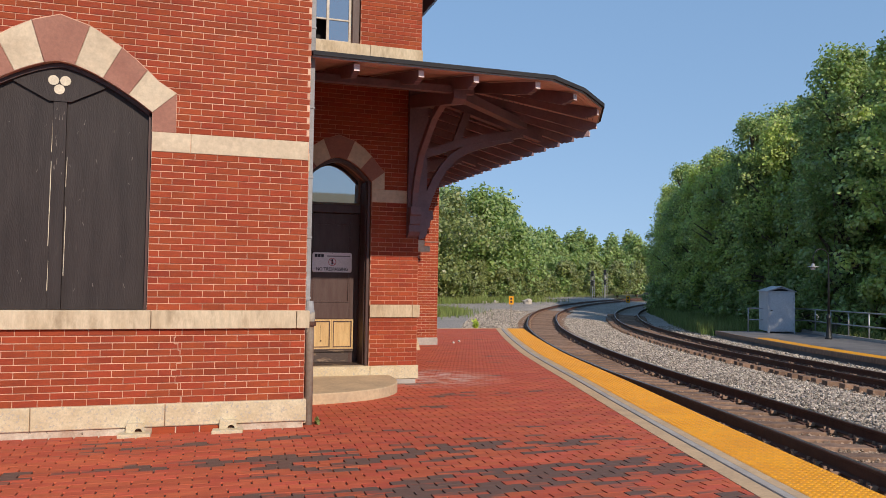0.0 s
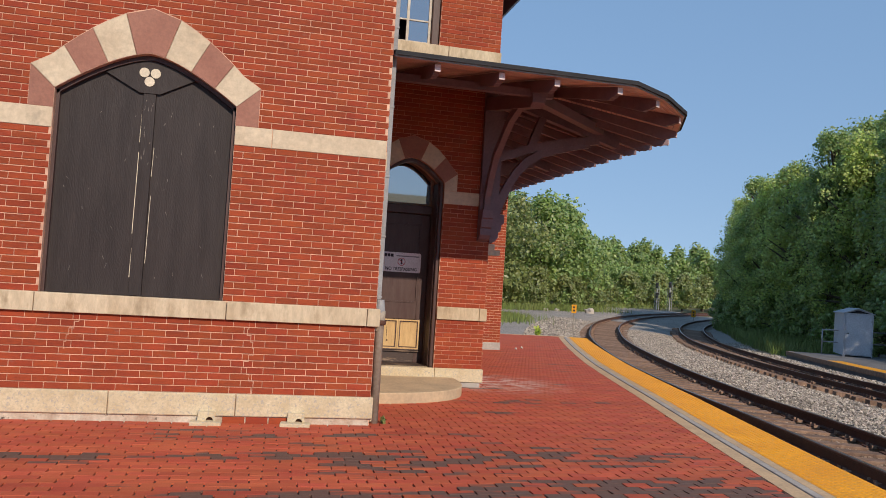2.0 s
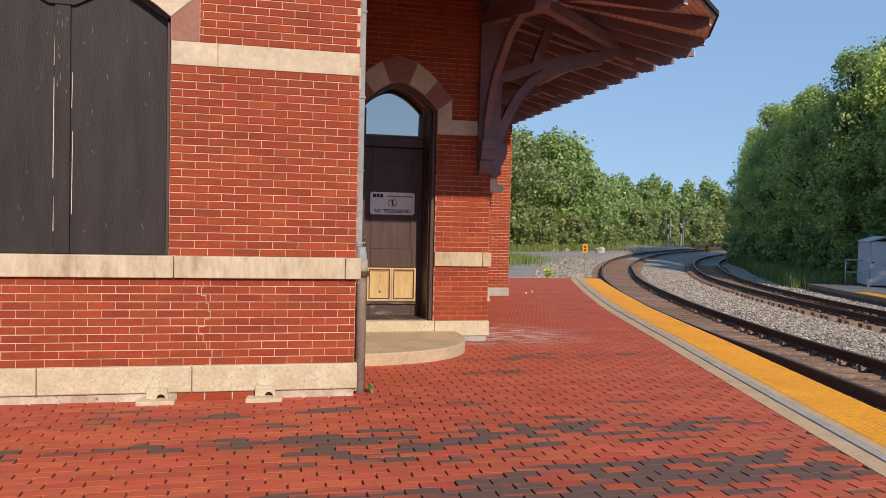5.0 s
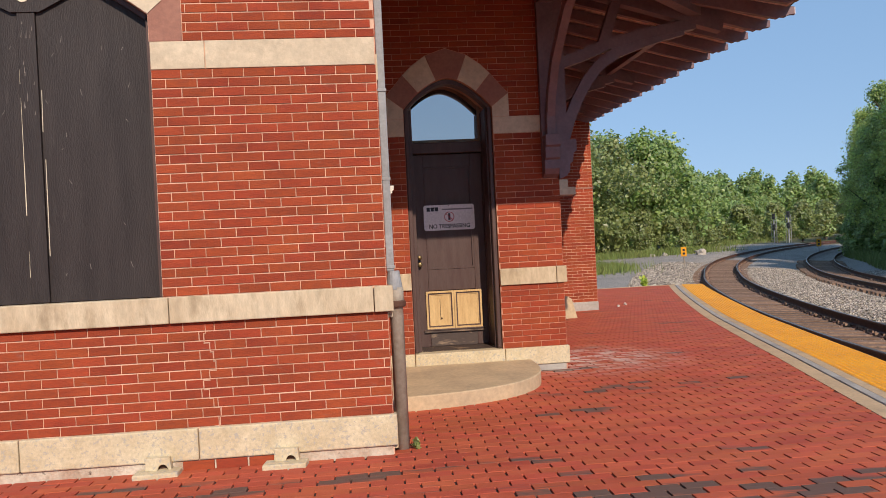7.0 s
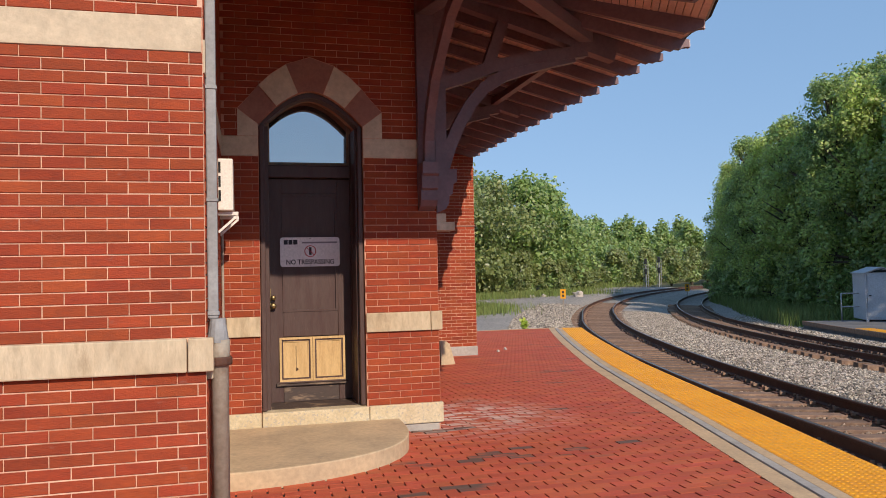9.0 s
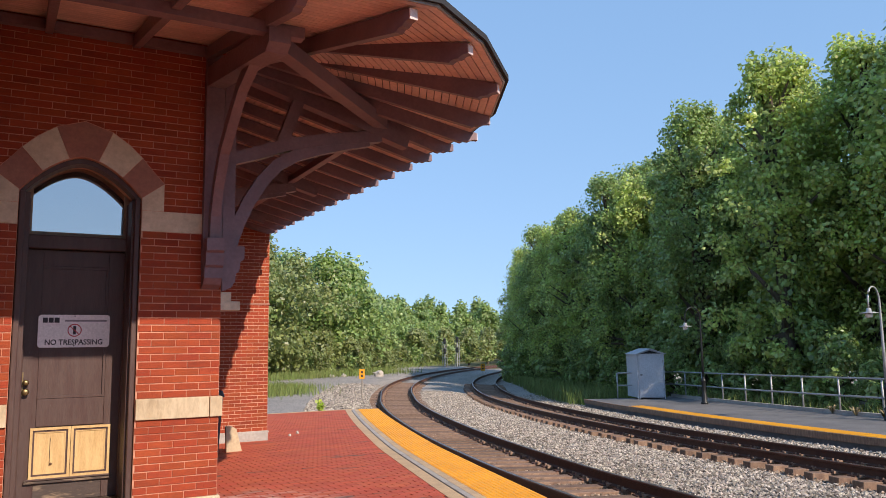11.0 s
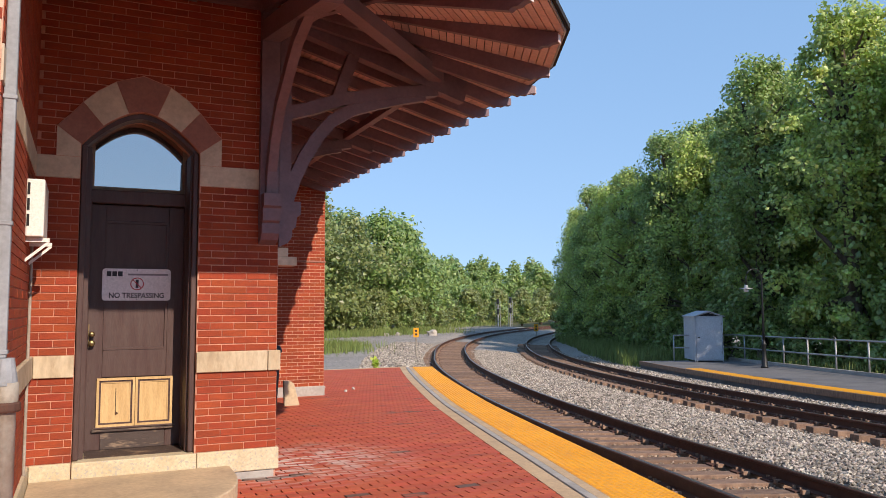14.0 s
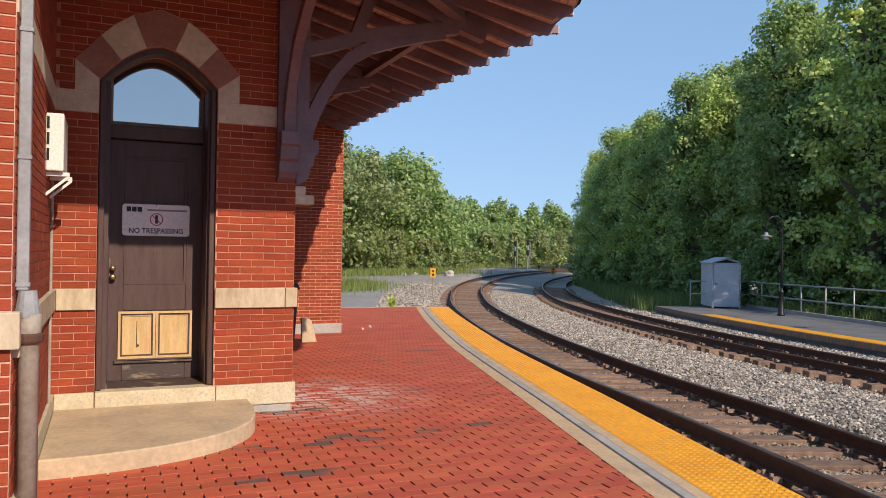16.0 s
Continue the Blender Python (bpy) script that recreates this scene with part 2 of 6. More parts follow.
SHED_W = mat("shed_grey_plastic", (0.50, 0.52, 0.56), 0.6, vary=(0.44, 0.46, 0.50), scale=2, bump=0.1)
BLACK_METAL = mat("black_lamp_metal", (0.025, 0.027, 0.028), 0.45, 0.3, bump=0.1)
ROCK = mat("pale_rock", (0.5, 0.44, 0.38), 0.9, bump_scale=12, bump=0.7)
BIN = mat("dark_grey_plastic", (0.045, 0.05, 0.055), 0.5, bump=0.1)
DARK = mat("dark_interior", (0.02, 0.02, 0.02), 0.9, bump=0)


def leaf_mat(name, a, b):
    m = mat(name, a, 0.45, vary=b, scale=0.5, pieces=0.35, hue=0.022, bump=0, spec=0.5)
    nt = m.node_tree
    bsdf = nt.nodes["Principled BSDF"]
    tr = nt.nodes.new("ShaderNodeBsdfTranslucent")
    mx = nt.nodes.new("ShaderNodeAddShader")
    src = bsdf.inputs["Base Color"].links[0].from_socket
    nt.links.new(src, tr.inputs["Color"])
    nt.links.new(bsdf.outputs[0], mx.inputs[0])
    nt.links.new(tr.outputs[0], mx.inputs[1])
    nt.links.new(mx.outputs[0], nt.nodes["Material Output"].inputs["Surface"])
    return m


LEAF = leaf_mat("green_leaf", (0.27, 0.325, 0.09), (0.17, 0.22, 0.062))
LEAF_PALE = leaf_mat("pale_willow_leaf", (0.155, 0.178, 0.06), (0.115, 0.14, 0.047))
LEAF_DARK = leaf_mat("deep_green_leaf", (0.165, 0.225, 0.068), (0.115, 0.165, 0.052))


def glass(name, rough=0.02, tint=(0.36, 0.37, 0.38)):
    m = bpy.data.materials.new(name)
    m.use_nodes = True
    b = m.node_tree.nodes["Principled BSDF"]
    b.inputs["Base Color"].default_value = (*tint, 1)
    b.inputs["Metallic"].default_value = 0.85
    b.inputs["Roughness"].default_value = rough
    b.inputs["Specular IOR Level"].default_value = 1.0
    b.inputs["Coat Weight"].default_value = 1.0
    b.inputs["Coat Roughness"].default_value = 0.02
    b.inputs["Coat IOR"].default_value = 2.2
    return m


PANE = glass("dark_window_glass")


# ---- mesh kit ----
def box(bm, x0, y0, z0, x1, y1, z1):
    v = [bm.verts.new(p) for p in ((x0, y0, z0), (x1, y0, z0), (x1, y1, z0), (x0, y1, z0), (x0, y0, z1), (x1, y0, z1), (x1, y1, z1), (x0, y1, z1))]
    for f in ((0, 3, 2, 1), (4, 5, 6, 7), (0, 1, 5, 4), (1, 2, 6, 5), (2, 3, 7, 6), (3, 0, 4, 7)):
        bm.faces.new([v[i] for i in f])
    return bm


def hexa(bm, pts):
    """Eight corners: four below in a ring, four above."""
    v = [bm.verts.new(p) for p in pts]
    for f in ((0, 3, 2, 1), (4, 5, 6, 7), (0, 1, 5, 4), (1, 2, 6, 5), (2, 3, 7, 6), (3, 0, 4, 7)):
        bm.faces.new([v[i] for i in f])


def prism(bm, pts, put, a, b):
    """A flat outline pts (u, v) swept from depth a to depth b; put(u, v, w) gives the place."""
    lo, hi = [bm.verts.new(put(u, v, a)) for u, v in pts], [bm.verts.new(put(u, v, b)) for u, v in pts]
    n = len(pts)
    bm.faces.new(lo)
    bm.faces.new(hi[::-1])
    for i in range(n):
        bm.faces.new((lo[i], hi[i], hi[(i + 1) % n], lo[(i + 1) % n]))


def beam(bm, a, b, w, h, up=(0, 0, 1)):
    """A bar of width w and height h from a to b."""
    a, b = Vector(a), Vector(b)
    d = (b - a).normalized()
    side = d.cross(Vector(up)).normalized() * w / 2
    top = side.cross(d).normalized() * h / 2
    hexa(bm, [a - side - top, a + side - top, b + side - top, b - side - top, a - side + top, a + side + top, b + side + top, b - side + top])


def tube(bm, pts, r, sides=10):
    rings = []
    pts = [Vector(p) for p in pts]
    rad = r if isinstance(r, (list, tuple)) else [r] * len(pts)
    for i, p in enumerate(pts):
        d = (pts[min(i + 1, len(pts) - 1)] - pts[max(i - 1, 0)]).normalized()
        ref = Vector((0, 0, 1)) if abs(d.z) < 0.9 else Vector((1, 0, 0))
        u = d.cross(ref).normalized()
        w = u.cross(d)
        rings.append([bm.verts.new(p + (u * math.cos(k * math.tau / sides) + w * math.sin(k * math.tau / sides)) * rad[i]) for k in range(sides)])
    for a, b in zip(rings, rings[1:]):
        for k in range(sides):
            bm.faces.new((a[k], a[(k + 1) % sides], b[(k + 1) % sides], b[k]))
    bm.faces.new(rings[0][::-1])
    bm.faces.new(rings[-1])


def spin(bm, profile, at=(0, 0, 0), sides=16):
    """A turned shape about a standing axis; profile of (radius, height)."""
    rings = [[bm.verts.new((at[0] + r * math.cos(k * math.tau / sides), at[1] + r * math.sin(k * math.tau / sides), at[2] + z)) for k in range(sides)] for r, z in profile]
    for a, b in zip(rings, rings[1:]):
        for k in range(sides):
            bm.faces.new((a[k], a[(k + 1) % sides], b[(k + 1) % sides], b[k]))
    bm.faces.new(rings[0][::-1])
    bm.faces.new(rings[-1])


def mesh_of(name, bm, material, smooth=False, bevel=0.0):
    bmesh.ops.recalc_face_normals(bm, faces=bm.faces)
    if bevel:
        bmesh.ops.bevel(bm, geom=list(bm.edges), offset=bevel, segments=2, affect="EDGES", profile=0.5)
    me = bpy.data.meshes.new(name)
    bm.to_mesh(me)
    bm.free()
    me.materials.append(material)
    if smooth:
        me.polygons.foreach_set("use_smooth", [True] * len(me.polygons))
    return me


def part(name, bm, material, parent=None, label="", smooth=False, bevel=0.0, kind=""):
    ob = new(name, mesh_of(name, bm, material, smooth, bevel))
    ob.parent = parent
    return tagged(ob, label, kind=kind)


def thing(name, label, category, group="", kind="", at=(0, 0, 0)):
    ob = tagged(new(name), label, category, group, kind)
    ob.location = at
    return ob


def setting(name, bm, material, label, category, bevel=0.0, smooth=False):
    return tagged(part(name, bm, material, None, "", smooth, bevel), label, category, "", "structure")


def raw_mesh(name, verts, faces, material, smooth=False):
    me = bpy.data.meshes.new(name)
    me.from_pydata(verts, [], faces)
    me.materials.append(material)
    me.update()
    return me


# ---- ground plan: the platform edge is the line of the rails ----
def heading(s):
    e = 0.0002 * max(0.0, min(s, 26) - 10) ** 2 + (0.0045 * (s - 26) if s > 26 else 0.0)
    return 0.2538 + 0.00385 * s + e


def build_edge():
    pts, x, y = {0: (6.15, 10.0)}, 6.15, 10.0
    for i in range(1, 1401):
        h = heading((i - 0.5) * 0.1)
        x, y = x + 0.1 * math.sin(h), y + 0.1 * math.cos(h)
        pts[i] = (x, y)
    x, y = 6.15, 10.0
    for i in range(1, 701):
        h = heading(-(i - 0.5) * 0.1)
        x, y = x - 0.1 * math.sin(h), y - 0.1 * math.cos(h)
        pts[-i] = (x, y)
    return pts


EDGE = build_edge()


def gz(y):
    """The gentle fall of the ground away from the building."""
    return -0.0125 * min(max(y - 11.0, 0.0), 24.0)


SHIFT_S = (-4.0, -2.0, 0.0, 2.0, 4.0, 8.0, 11.0, 17.0, 28.0, 40.0)
SHIFT_D = (0.10, 0.06, -0.05, -0.18, -0.32, -0.38, -0.36, -0.22, 0.06, 0.0)


def track_shift(s):
    """How far the near track leans towards the platform along its way."""
    return float(np.interp((s - 0.8, s, s + 0.8), SHIFT_S, SHIFT_D).mean())


def at(s, d, z=0.0):
    """A place s metres along the edge and d metres to the track's side of it."""
    i = min(max(int(math.floor(s * 10)), -700), 1399)
    f = s * 10 - i
    (x0, y0), (x1, y1) = EDGE[i], EDGE[i + 1]
    h = heading(s)
    near, far = 0.025 * max(0.0, min(s, 16.3) - 6.0), track_shift(s)
    f_out = min(max(d / 0.5, 0.0), 1.0)
    f_far = min(max((5.4 - d) / 1.6, 0.0), 1.0)
    d += near * (1.0 - f_out) * min(max((d + 9.0) / 5.0, 0.0), 1.0) + far * f_out * f_far
    if d > 3.0:
        d += 0.004 * max(0.0, 16.0 - max(s, -2.0)) ** 2 * min(1.0, (d - 3.0) / 3.0)
    x, y = x0 + (x1 - x0) * f + d * math.cos(h), y0 + (y1 - y0) * f - d * math.sin(h)
    return Vector((x, y, z + gz(y)))


def ribbon(bm, s0, s1, outline, step=0.5):
    """An outline of (d, z) swept along the line."""
    n = max(1, round((s1 - s0) / step))
    rings = [[bm.verts.new(at(s0 + (s1 - s0) * i / n, d, z)) for d, z in outline] for i in range(n + 1)]
    m = len(outline)
    for a, b in zip(rings, rings[1:]):
        for k in range(m):
            bm.faces.new((a[k], b[k], b[(k + 1) % m], a[(k + 1) % m]))
    bm.faces.new(rings[0])
    bm.faces.new(rings[-1][::-1])


PLAT_END = 16.3

# ---- brick laying ----
COURSE, LONG, GAP, HEAD_GAP = 0.0675, 0.2215, 0.0092, 0.0064


def courses(u0, u1, z0, z1, keep, phase=0.0):
    """Bricks of a running bond as (u0, u1, z0, z1), cut where keep() gives free stretches of a course."""
    out, n = [], int(round((z1 - z0) / COURSE))
    h = (z1 - z0) / max(n, 1)
    for i in range(n):
        a, b = z0 + i * h, z0 + (i + 1) * h
        for f0, f1 in keep(a, b, u0, u1):
            k = math.floor((f0 - phase) / LONG) - 1
            while True:
                s = phase + k * LONG + (LONG / 2 if i % 2 else 0.0)
                e = s + LONG
                k += 1
                if s >= f1:
                    break
                s2, e2 = max(s, f0), min(e, f1)
                if e2 - s2 > 0.035:
                    out.append((s2 + HEAD_GAP / 2, e2 - HEAD_GAP / 2, a + GAP / 2, b - GAP / 2))
    return out


def free(*holes):
    """keep() for a wall with standing holes (u0, u1, z0, z1)."""
    def keep(a, b, u0, u1):
        spans = [(u0, u1)]
        for h0, h1, g0, g1 in holes:
            if (a + b) / 2 > g0 and (a + b) / 2 < g1:
                nxt = []
                for s, e in spans:
                    if h0 > s:
                        nxt.append((s, min(e, h0)))
                    if h1 < e:
                        nxt.append((max(s, h1), e))
                spans = [p for p in nxt if p[1] > p[0]]
        return spans
    return keep


def brick_geometry(put, b, rnd):
    u0, u1, z0, z1 = b
    w = 0.006 + rnd.uniform(-0.0015, 0.0015)
    i = 0.0025
    return [put(u0, z0, -0.004), put(u1, z0, -0.004), put(u1, z1, -0.004), put(u0, z1, -0.004), put(u0, z0, w - i), put(u1, z0, w - i), put(u1, z1, w - i), put(u0, z1, w - i), put(u0 + i, z0 + i, w), put(u1 - i, z0 + i, w), put(u1 - i, z1 - i, w), put(u0 + i, z1 - i, w)]


BRICK_FACES = ((0, 1, 5, 4), (1, 2, 6, 5), (2, 3, 7, 6), (3, 0, 4, 7), (4, 5, 9, 8), (5, 6, 10, 9), (6, 7, 11, 10), (7, 4, 8, 11), (8, 9, 10, 11))
pending_bricks = []


def lay(parent, put, bricks, near, seed=1, material=None):
    """Whole bricks inside near() become parts of their own, at most 300; the others one joined part."""
    rnd = random.Random(seed)
    single, verts, faces = [], [], []
    for b in bricks:
        if len(single) < 300 and b[1] - b[0] > LONG - HEAD_GAP - 0.002 and near(b):
            single.append(b)
            continue
        n = len(verts)
        verts += brick_geometry(put, b, rnd)
        faces += [tuple(n + k for k in f) for f in BRICK_FACES]
    ob = new("brickwork", raw_mesh("brickwork", verts, faces, material or BRICK))
    ob.parent = parent
    tagged(ob, kind="stuff")
    pending_bricks.append((parent, put, single, seed, material or BRICK))


def lay_single():
    for parent, put, single, seed, material in pending_bricks:
        if not single:
            continue
        rnd = random.Random(seed + 7)
        o = put(0.0, 0.0, 0.0)
        shapes = []
        for _ in range(4):
            b = single[0]
            w, h = b[1] - b[0], b[3] - b[2]
            v = brick_geometry(lambda u, z, d: tuple(Vector(put(u, z, d)) - Vector(o)), (0, w, 0, h), rnd)
            shapes.append(raw_mesh("brick", v, list(BRICK_FACES), material))
        for b in single:
            ob = new("brick", shapes[rnd.randrange(4)])
            ob.parent = parent
            ob.location = put(b[0], b[2], rnd.uniform(-0.001, 0.001))


# ---- walls ----
FY, DX0, DY, DX1, BX, BY = 8.27, 0.63, 11.40, 2.78, 5.40, 18.75
TOP = 9.2


def face_front(u, z, w):
    return (u, FY - w, z)


def face_door(u, z, w):
    return (u, DY - w, z)


def face_return(u, z, w):
    return (DX0 + w, u, z)


def face_side(u, z, w):
    return (DX1 + w, u, z)


def face_far(u, z, w):
    return (u, BY - w, z)


def arch_line(c, half, spring, rise, n=24, p=None):
    p = p or (1.5 if half > 0.7 else 1.75)
    return [(c + half * (2 * i / n - 1), spring + rise * (1 - abs(2 * i / n - 1) ** p)) for i in range(n + 1)]


def arch_z(u, c, half, spring, rise, p=None):
    p = p or (1.5 if half > 0.7 else 1.75)
    t = min(1.0, abs(u - c) / half)
    return spring + rise * (1 - t ** p)


def wall_with_arch(bm, put, u0, u1, z0, z1, c, half, sill, spring, rise, thick):
    def slab(a, b, za0, zb0, za1, zb1):
        hexa(bm, [put(a, za0, 0), put(b, zb0, 0), put(b, zb0, -thick), put(a, za0, -thick), put(a, za1, 0), put(b, zb1, 0), put(b, zb1, -thick), put(a, za1, -thick)])
    slab(u0, c - half, z0, z0, z1, z1)
    slab(c + half, u1, z0, z0, z1, z1)
    if sill > z0:
        slab(c - half, c + half, z0, z0, sill, sill)
    line = arch_line(c, half, spring, rise)
    for (a, za), (b, zb) in zip(line, line[1:]):
        slab(a, b, za, zb, z1, z1)


def voussoirs(parent, put, c, half, spring, rise, foot, count, ends_buff, thick_top=0.47, thick_foot=0.27, out=0.014, back=-0.25, joint_material=None):
    """Arch stones in turn of buff and brown, springers with upright outer sides."""
    n = 240
    line = arch_line(c, half, spring, rise, n)
    length = [0.0]
    for p, q in zip(line, line[1:]):
        length.append(length[-1] + math.dist(p, q))

    def spot(t):
        t = min(max(t, 0.0), 1.0) * length[-1]
        i = next(k for k in range(n) if length[k + 1] >= t - 1e-9)
        f = (t - length[i]) / (length[i + 1] - length[i])
        x = line[i][0] + f * (line[i + 1][0] - line[i][0])
        z = line[i][1] + f * (line[i + 1][1] - line[i][1])
        j, k = max(i - 4, 0), min(i + 5, n)
        dx, dz = line[k][0] - line[j][0], line[k][1] - line[j][1]
        g = math.hypot(dx, dz)
        return x, z, -dz / g, dx / g

    def edge(t):
        e = abs(2 * t - 1)
        x, z, nx, nz = spot(t)
        th = thick_top + (thick_foot - thick_top) * e ** 0.85
        return (x, z), (x + nx * th, z + nz * th)
    inner = count - 2
    joint_material = joint_material or MORTAR
    w = half + thick_foot * 0.87
    for i in range(count):
        bm = bmesh.new()
        buff = (i % 2 == 0) == ends_buff
        if i in (0, count - 1):
            sg = -1 if i == 0 else 1
            (x, z), (ox, oz) = edge(0.0 if i == 0 else 1.0)
            pts = [(c + sg * half, foot), (x, z), (c + sg * w, oz), (c + sg * w, foot)]
        else:
            t0, t1 = (i - 1) / inner, i / inner
            a = [edge(t0 + (t1 - t0) * k / 4) for k in range(5)]
            ins, outs = [p for p, _ in a], [q for _, q in a]
            if i == 1:
                outs[0] = (c - w, outs[0][1])
            if i == count - 2:
                outs[-1] = (c + w, outs[-1][1])
            mid = ((outs[0][0] + outs[-1][0]) / 2, (outs[0][1] + outs[-1][1]) / 2)
            pts = ins + ([outs[-1], outs[2], outs[0]] if i == count // 2 else [outs[-1], outs[2], outs[0]])
        mx, mz = sum(p[0] for p in pts) / len(pts), sum(p[1] for p in pts) / len(pts)
        joint = bmesh.new()
        prism(joint, [(mx + (x - mx) * 1.012, mz + (z - mz) * 1.012) for x, z in pts], put, back + 0.01, out - 0.0035)
        part("mortar_joint", joint, joint_material, parent)
        pts = [(mx + (x - mx) * 0.982, mz + (z - mz) * 0.982) for x, z in pts]
        prism(bm, pts, put, back, out)
        part("arch_stone", bm, BUFF if buff else BROWNSTONE, parent, "buff sandstone" if buff else "brown sandstone")


def stones(parent, put, u0, u1, z0, z1, cuts, out, material, name="band_stone", back=-0.05, bevel=0.004):
    us = [u0, *cuts, u1]
    for a, b in zip(us, us[1:]):
        bm = bmesh.new()
        p, q = put(a + 0.003, z0, back), put(b - 0.003, z1, out)
        box(bm, min(p[0], q[0]), min(p[1], q[1]), min(p[2], q[2]), max(p[0], q[0]), max(p[1], q[1]), max(p[2], q[2]))
        part(name, bm, material, parent, bevel=bevel)


# front block
WC, WH, WS, WSP, WR = -1.865, 0.88, 1.26, 3.30, 0.45
bm = bmesh.new()
wall_with_arch(bm, face_front, -7.5, DX0, 0.0, TOP, WC, WH, WS - 0.008, WSP, WR, 0.42)
wall_front = setting("wall_1", bm, MORTAR, "red brick front wall with buff stone bands and granite base", "wall")
voussoirs(wall_front, face_front, WC, WH, WSP, WR, 3.10, 9, False)
stones(wall_front, face_front, -7.4, WC - WH, 2.90, 3.10, [-5.2, -3.6], 0.012, BUFF)
stones(wall_front, face_front, WC + WH, DX0 - 0.004, 2.90, 3.10, [-0.60], 0.012, BUFF)
stones(wall_front, face_front, -7.4, DX0 - 0.1, 1.07, 1.26, [-4.6, -2.77, -0.94], 0.045, SILL, "sill_stone", bevel=0.008)
stones(wall_front, face_front, DX0 - 0.1, DX0 + 0.045, 1.07, 1.26, [], 0.045, SILL, "sill_stone", bevel=0.008)
stones(wall_front, face_front, -7.4, DX0 + 0.03, 0.075, 0.305, [-5.0, -3.3, -2.02, -0.78], 0.035, GRANITE, "base_stone", bevel=0.01)


def keep_front(a, b, u0, u1):
    m = (a + b) / 2
    if 1.07 < m < 1.26 or 2.90 < m < 3.10 or m < 0.3:
        return []
    if m < 1.26:
        return [(u0, u1)]
    if m < WSP:
        lim = WH if m < 3.1 else WH + 0.2
        return [(u0, WC - lim), (WC + lim, u1)]
    best = None
    for k in range(60):
        half = (WH + 0.17) * k / 59
        if arch_z(WC + half, WC, WH + 0.17, WSP + 0.03, WR + 0.34, 1.5) > m:
            best = half
    return [(u0, u1)] if best is None else [(u0, WC - best + 0.03), (WC + best - 0.03, u1)]


fb = courses(-7.4, DX0, 0.305, 1.07, keep_front, 0.03) + courses(-7.4, DX0, 1.26, 2.90, keep_front, 0.0) + courses(-7.4, DX0, 3.10, TOP, keep_front, 0.05)
lay(wall_front, face_front, fb, lambda b: b[0] > -0.95 and b[3] < 3.1, 3)
# footing brick and rubble under the granite
bm = bmesh.new()
box(bm, -7.4, FY - 0.012, -0.05, DX0 - 0.01, FY + 0.05, 0.075)
part("footing", bm, mat("limewashed_footing", (0.60, 0.53, 0.42), 0.9, vary=(0.40, 0.29, 0.21), scale=5, spots=(0.08, 0.06, 0.05), spot_scale=9, spot_cut=(0.6, 0.66), bump_scale=20, bump=0.8, dist=0.02), wall_front, "crumbling whitewashed footing")
rf = random.Random(5)
for k in range(3):
    bm = bmesh.new()
    box(bm, -0.9 + 0.235 * k, FY - 0.026, 0.0, -0.9 + 0.235 * k + 0.222, FY, 0.068)
    part("brick", bm, BRICK, wall_front, bevel=0.004)

# return wall
bm = bmesh.new()
box(bm, DX0 - 0.40, FY + 0.42, 0, DX0, DY + 0.4, TOP)
wall_return = setting("wall_2", bm, RED_MORTAR, "red brick return wall beside the recessed doorway", "wall")
bm = bmesh.new()
box(bm, DX0 - 0.02, FY + 0.01, 0, DX0 - 0.002, FY + 0.43, TOP)
part("wall_end", bm, RED_MORTAR, wall_return)
stones(wall_return, face_return, FY + 0.003, DY, 2.785, 2.98, [9.8], 0.012, BUFF)
stones(wall_return, face_return, FY + 0.05, DY, 1.015, 1.207, [9.6], 0.035, SILL, "sill_stone", bevel=0.008)
stones(wall_return, face_return, FY + 0.003, DY, 0.04, 0.275, [9.5], 0.03, GRANITE, "base_stone", bevel=0.01)
rb = courses(FY + 0.006, DY, 0.275, 1.015, free()) + courses(FY + 0.006, DY, 1.207, 2.785, free()) + courses(FY + 0.006, DY, 2.98, TOP, free())
lay(wall_return, face_return, rb, lambda b: b[3] < 2.8 and b[0] > 8.3, 4)

# door wall with a high window above the canopy
GC, GH, GSP, GR = 1.505, 0.515, 3.10, 0.345
UW0, UW1, UZ0, UZ1 = 0.88, 1.80, 5.215, 6.9
bm = bmesh.new()
wall_with_arch(bm, face_door, DX0, DX1, 0.0, 5.0, GC, GH, 0.25, GSP, GR, 0.62)
def gable(u):
    return 6.7 + (DX1 - u)


for a, b, c, d, e in ((DX0, DX1, 5.0, UZ0, UZ0), (DX0, UW0, UZ0, gable(DX0), gable(UW0)), (UW0, UW1, UZ1, gable(UW0), gable(UW1)), (UW1, DX1, UZ0, gable(UW1), gable(DX1))):
    hexa(bm, [face_door(a, c, 0), face_door(b, c, 0), face_door(b, c, -0.4), face_door(a, c, -0.4), face_door(a, d, 0), face_door(b, e, 0), face_door(b, e, -0.4), face_door(a, d, -0.4)])
wall_door = setting("wall_3", bm, RED_MORTAR, "red brick wall round an arched doorway with stone trim", "wall")
voussoirs(wall_door, face_door, GC, GH, GSP, GR, 2.98, 7, True, 0.34, 0.23, joint_material=RED_MORTAR)
stones(wall_door, face_door, DX0, GC - GH, 2.785, 2.98, [], 0.012, BUFF)
stones(wall_door, face_door, GC + GH, DX1 - 0.004, 2.785, 2.98, [], 0.012, BUFF)
stones(wall_door, face_door, DX0 + 0.035, GC - GH, 1.015, 1.207, [], 0.035, SILL, "sill_stone", bevel=0.008)
stones(wall_door, face_door, GC + GH, DX1 + 0.035, 1.015, 1.207, [DX1 - 0.09], 0.035, SILL, "sill_stone", bevel=0.008)
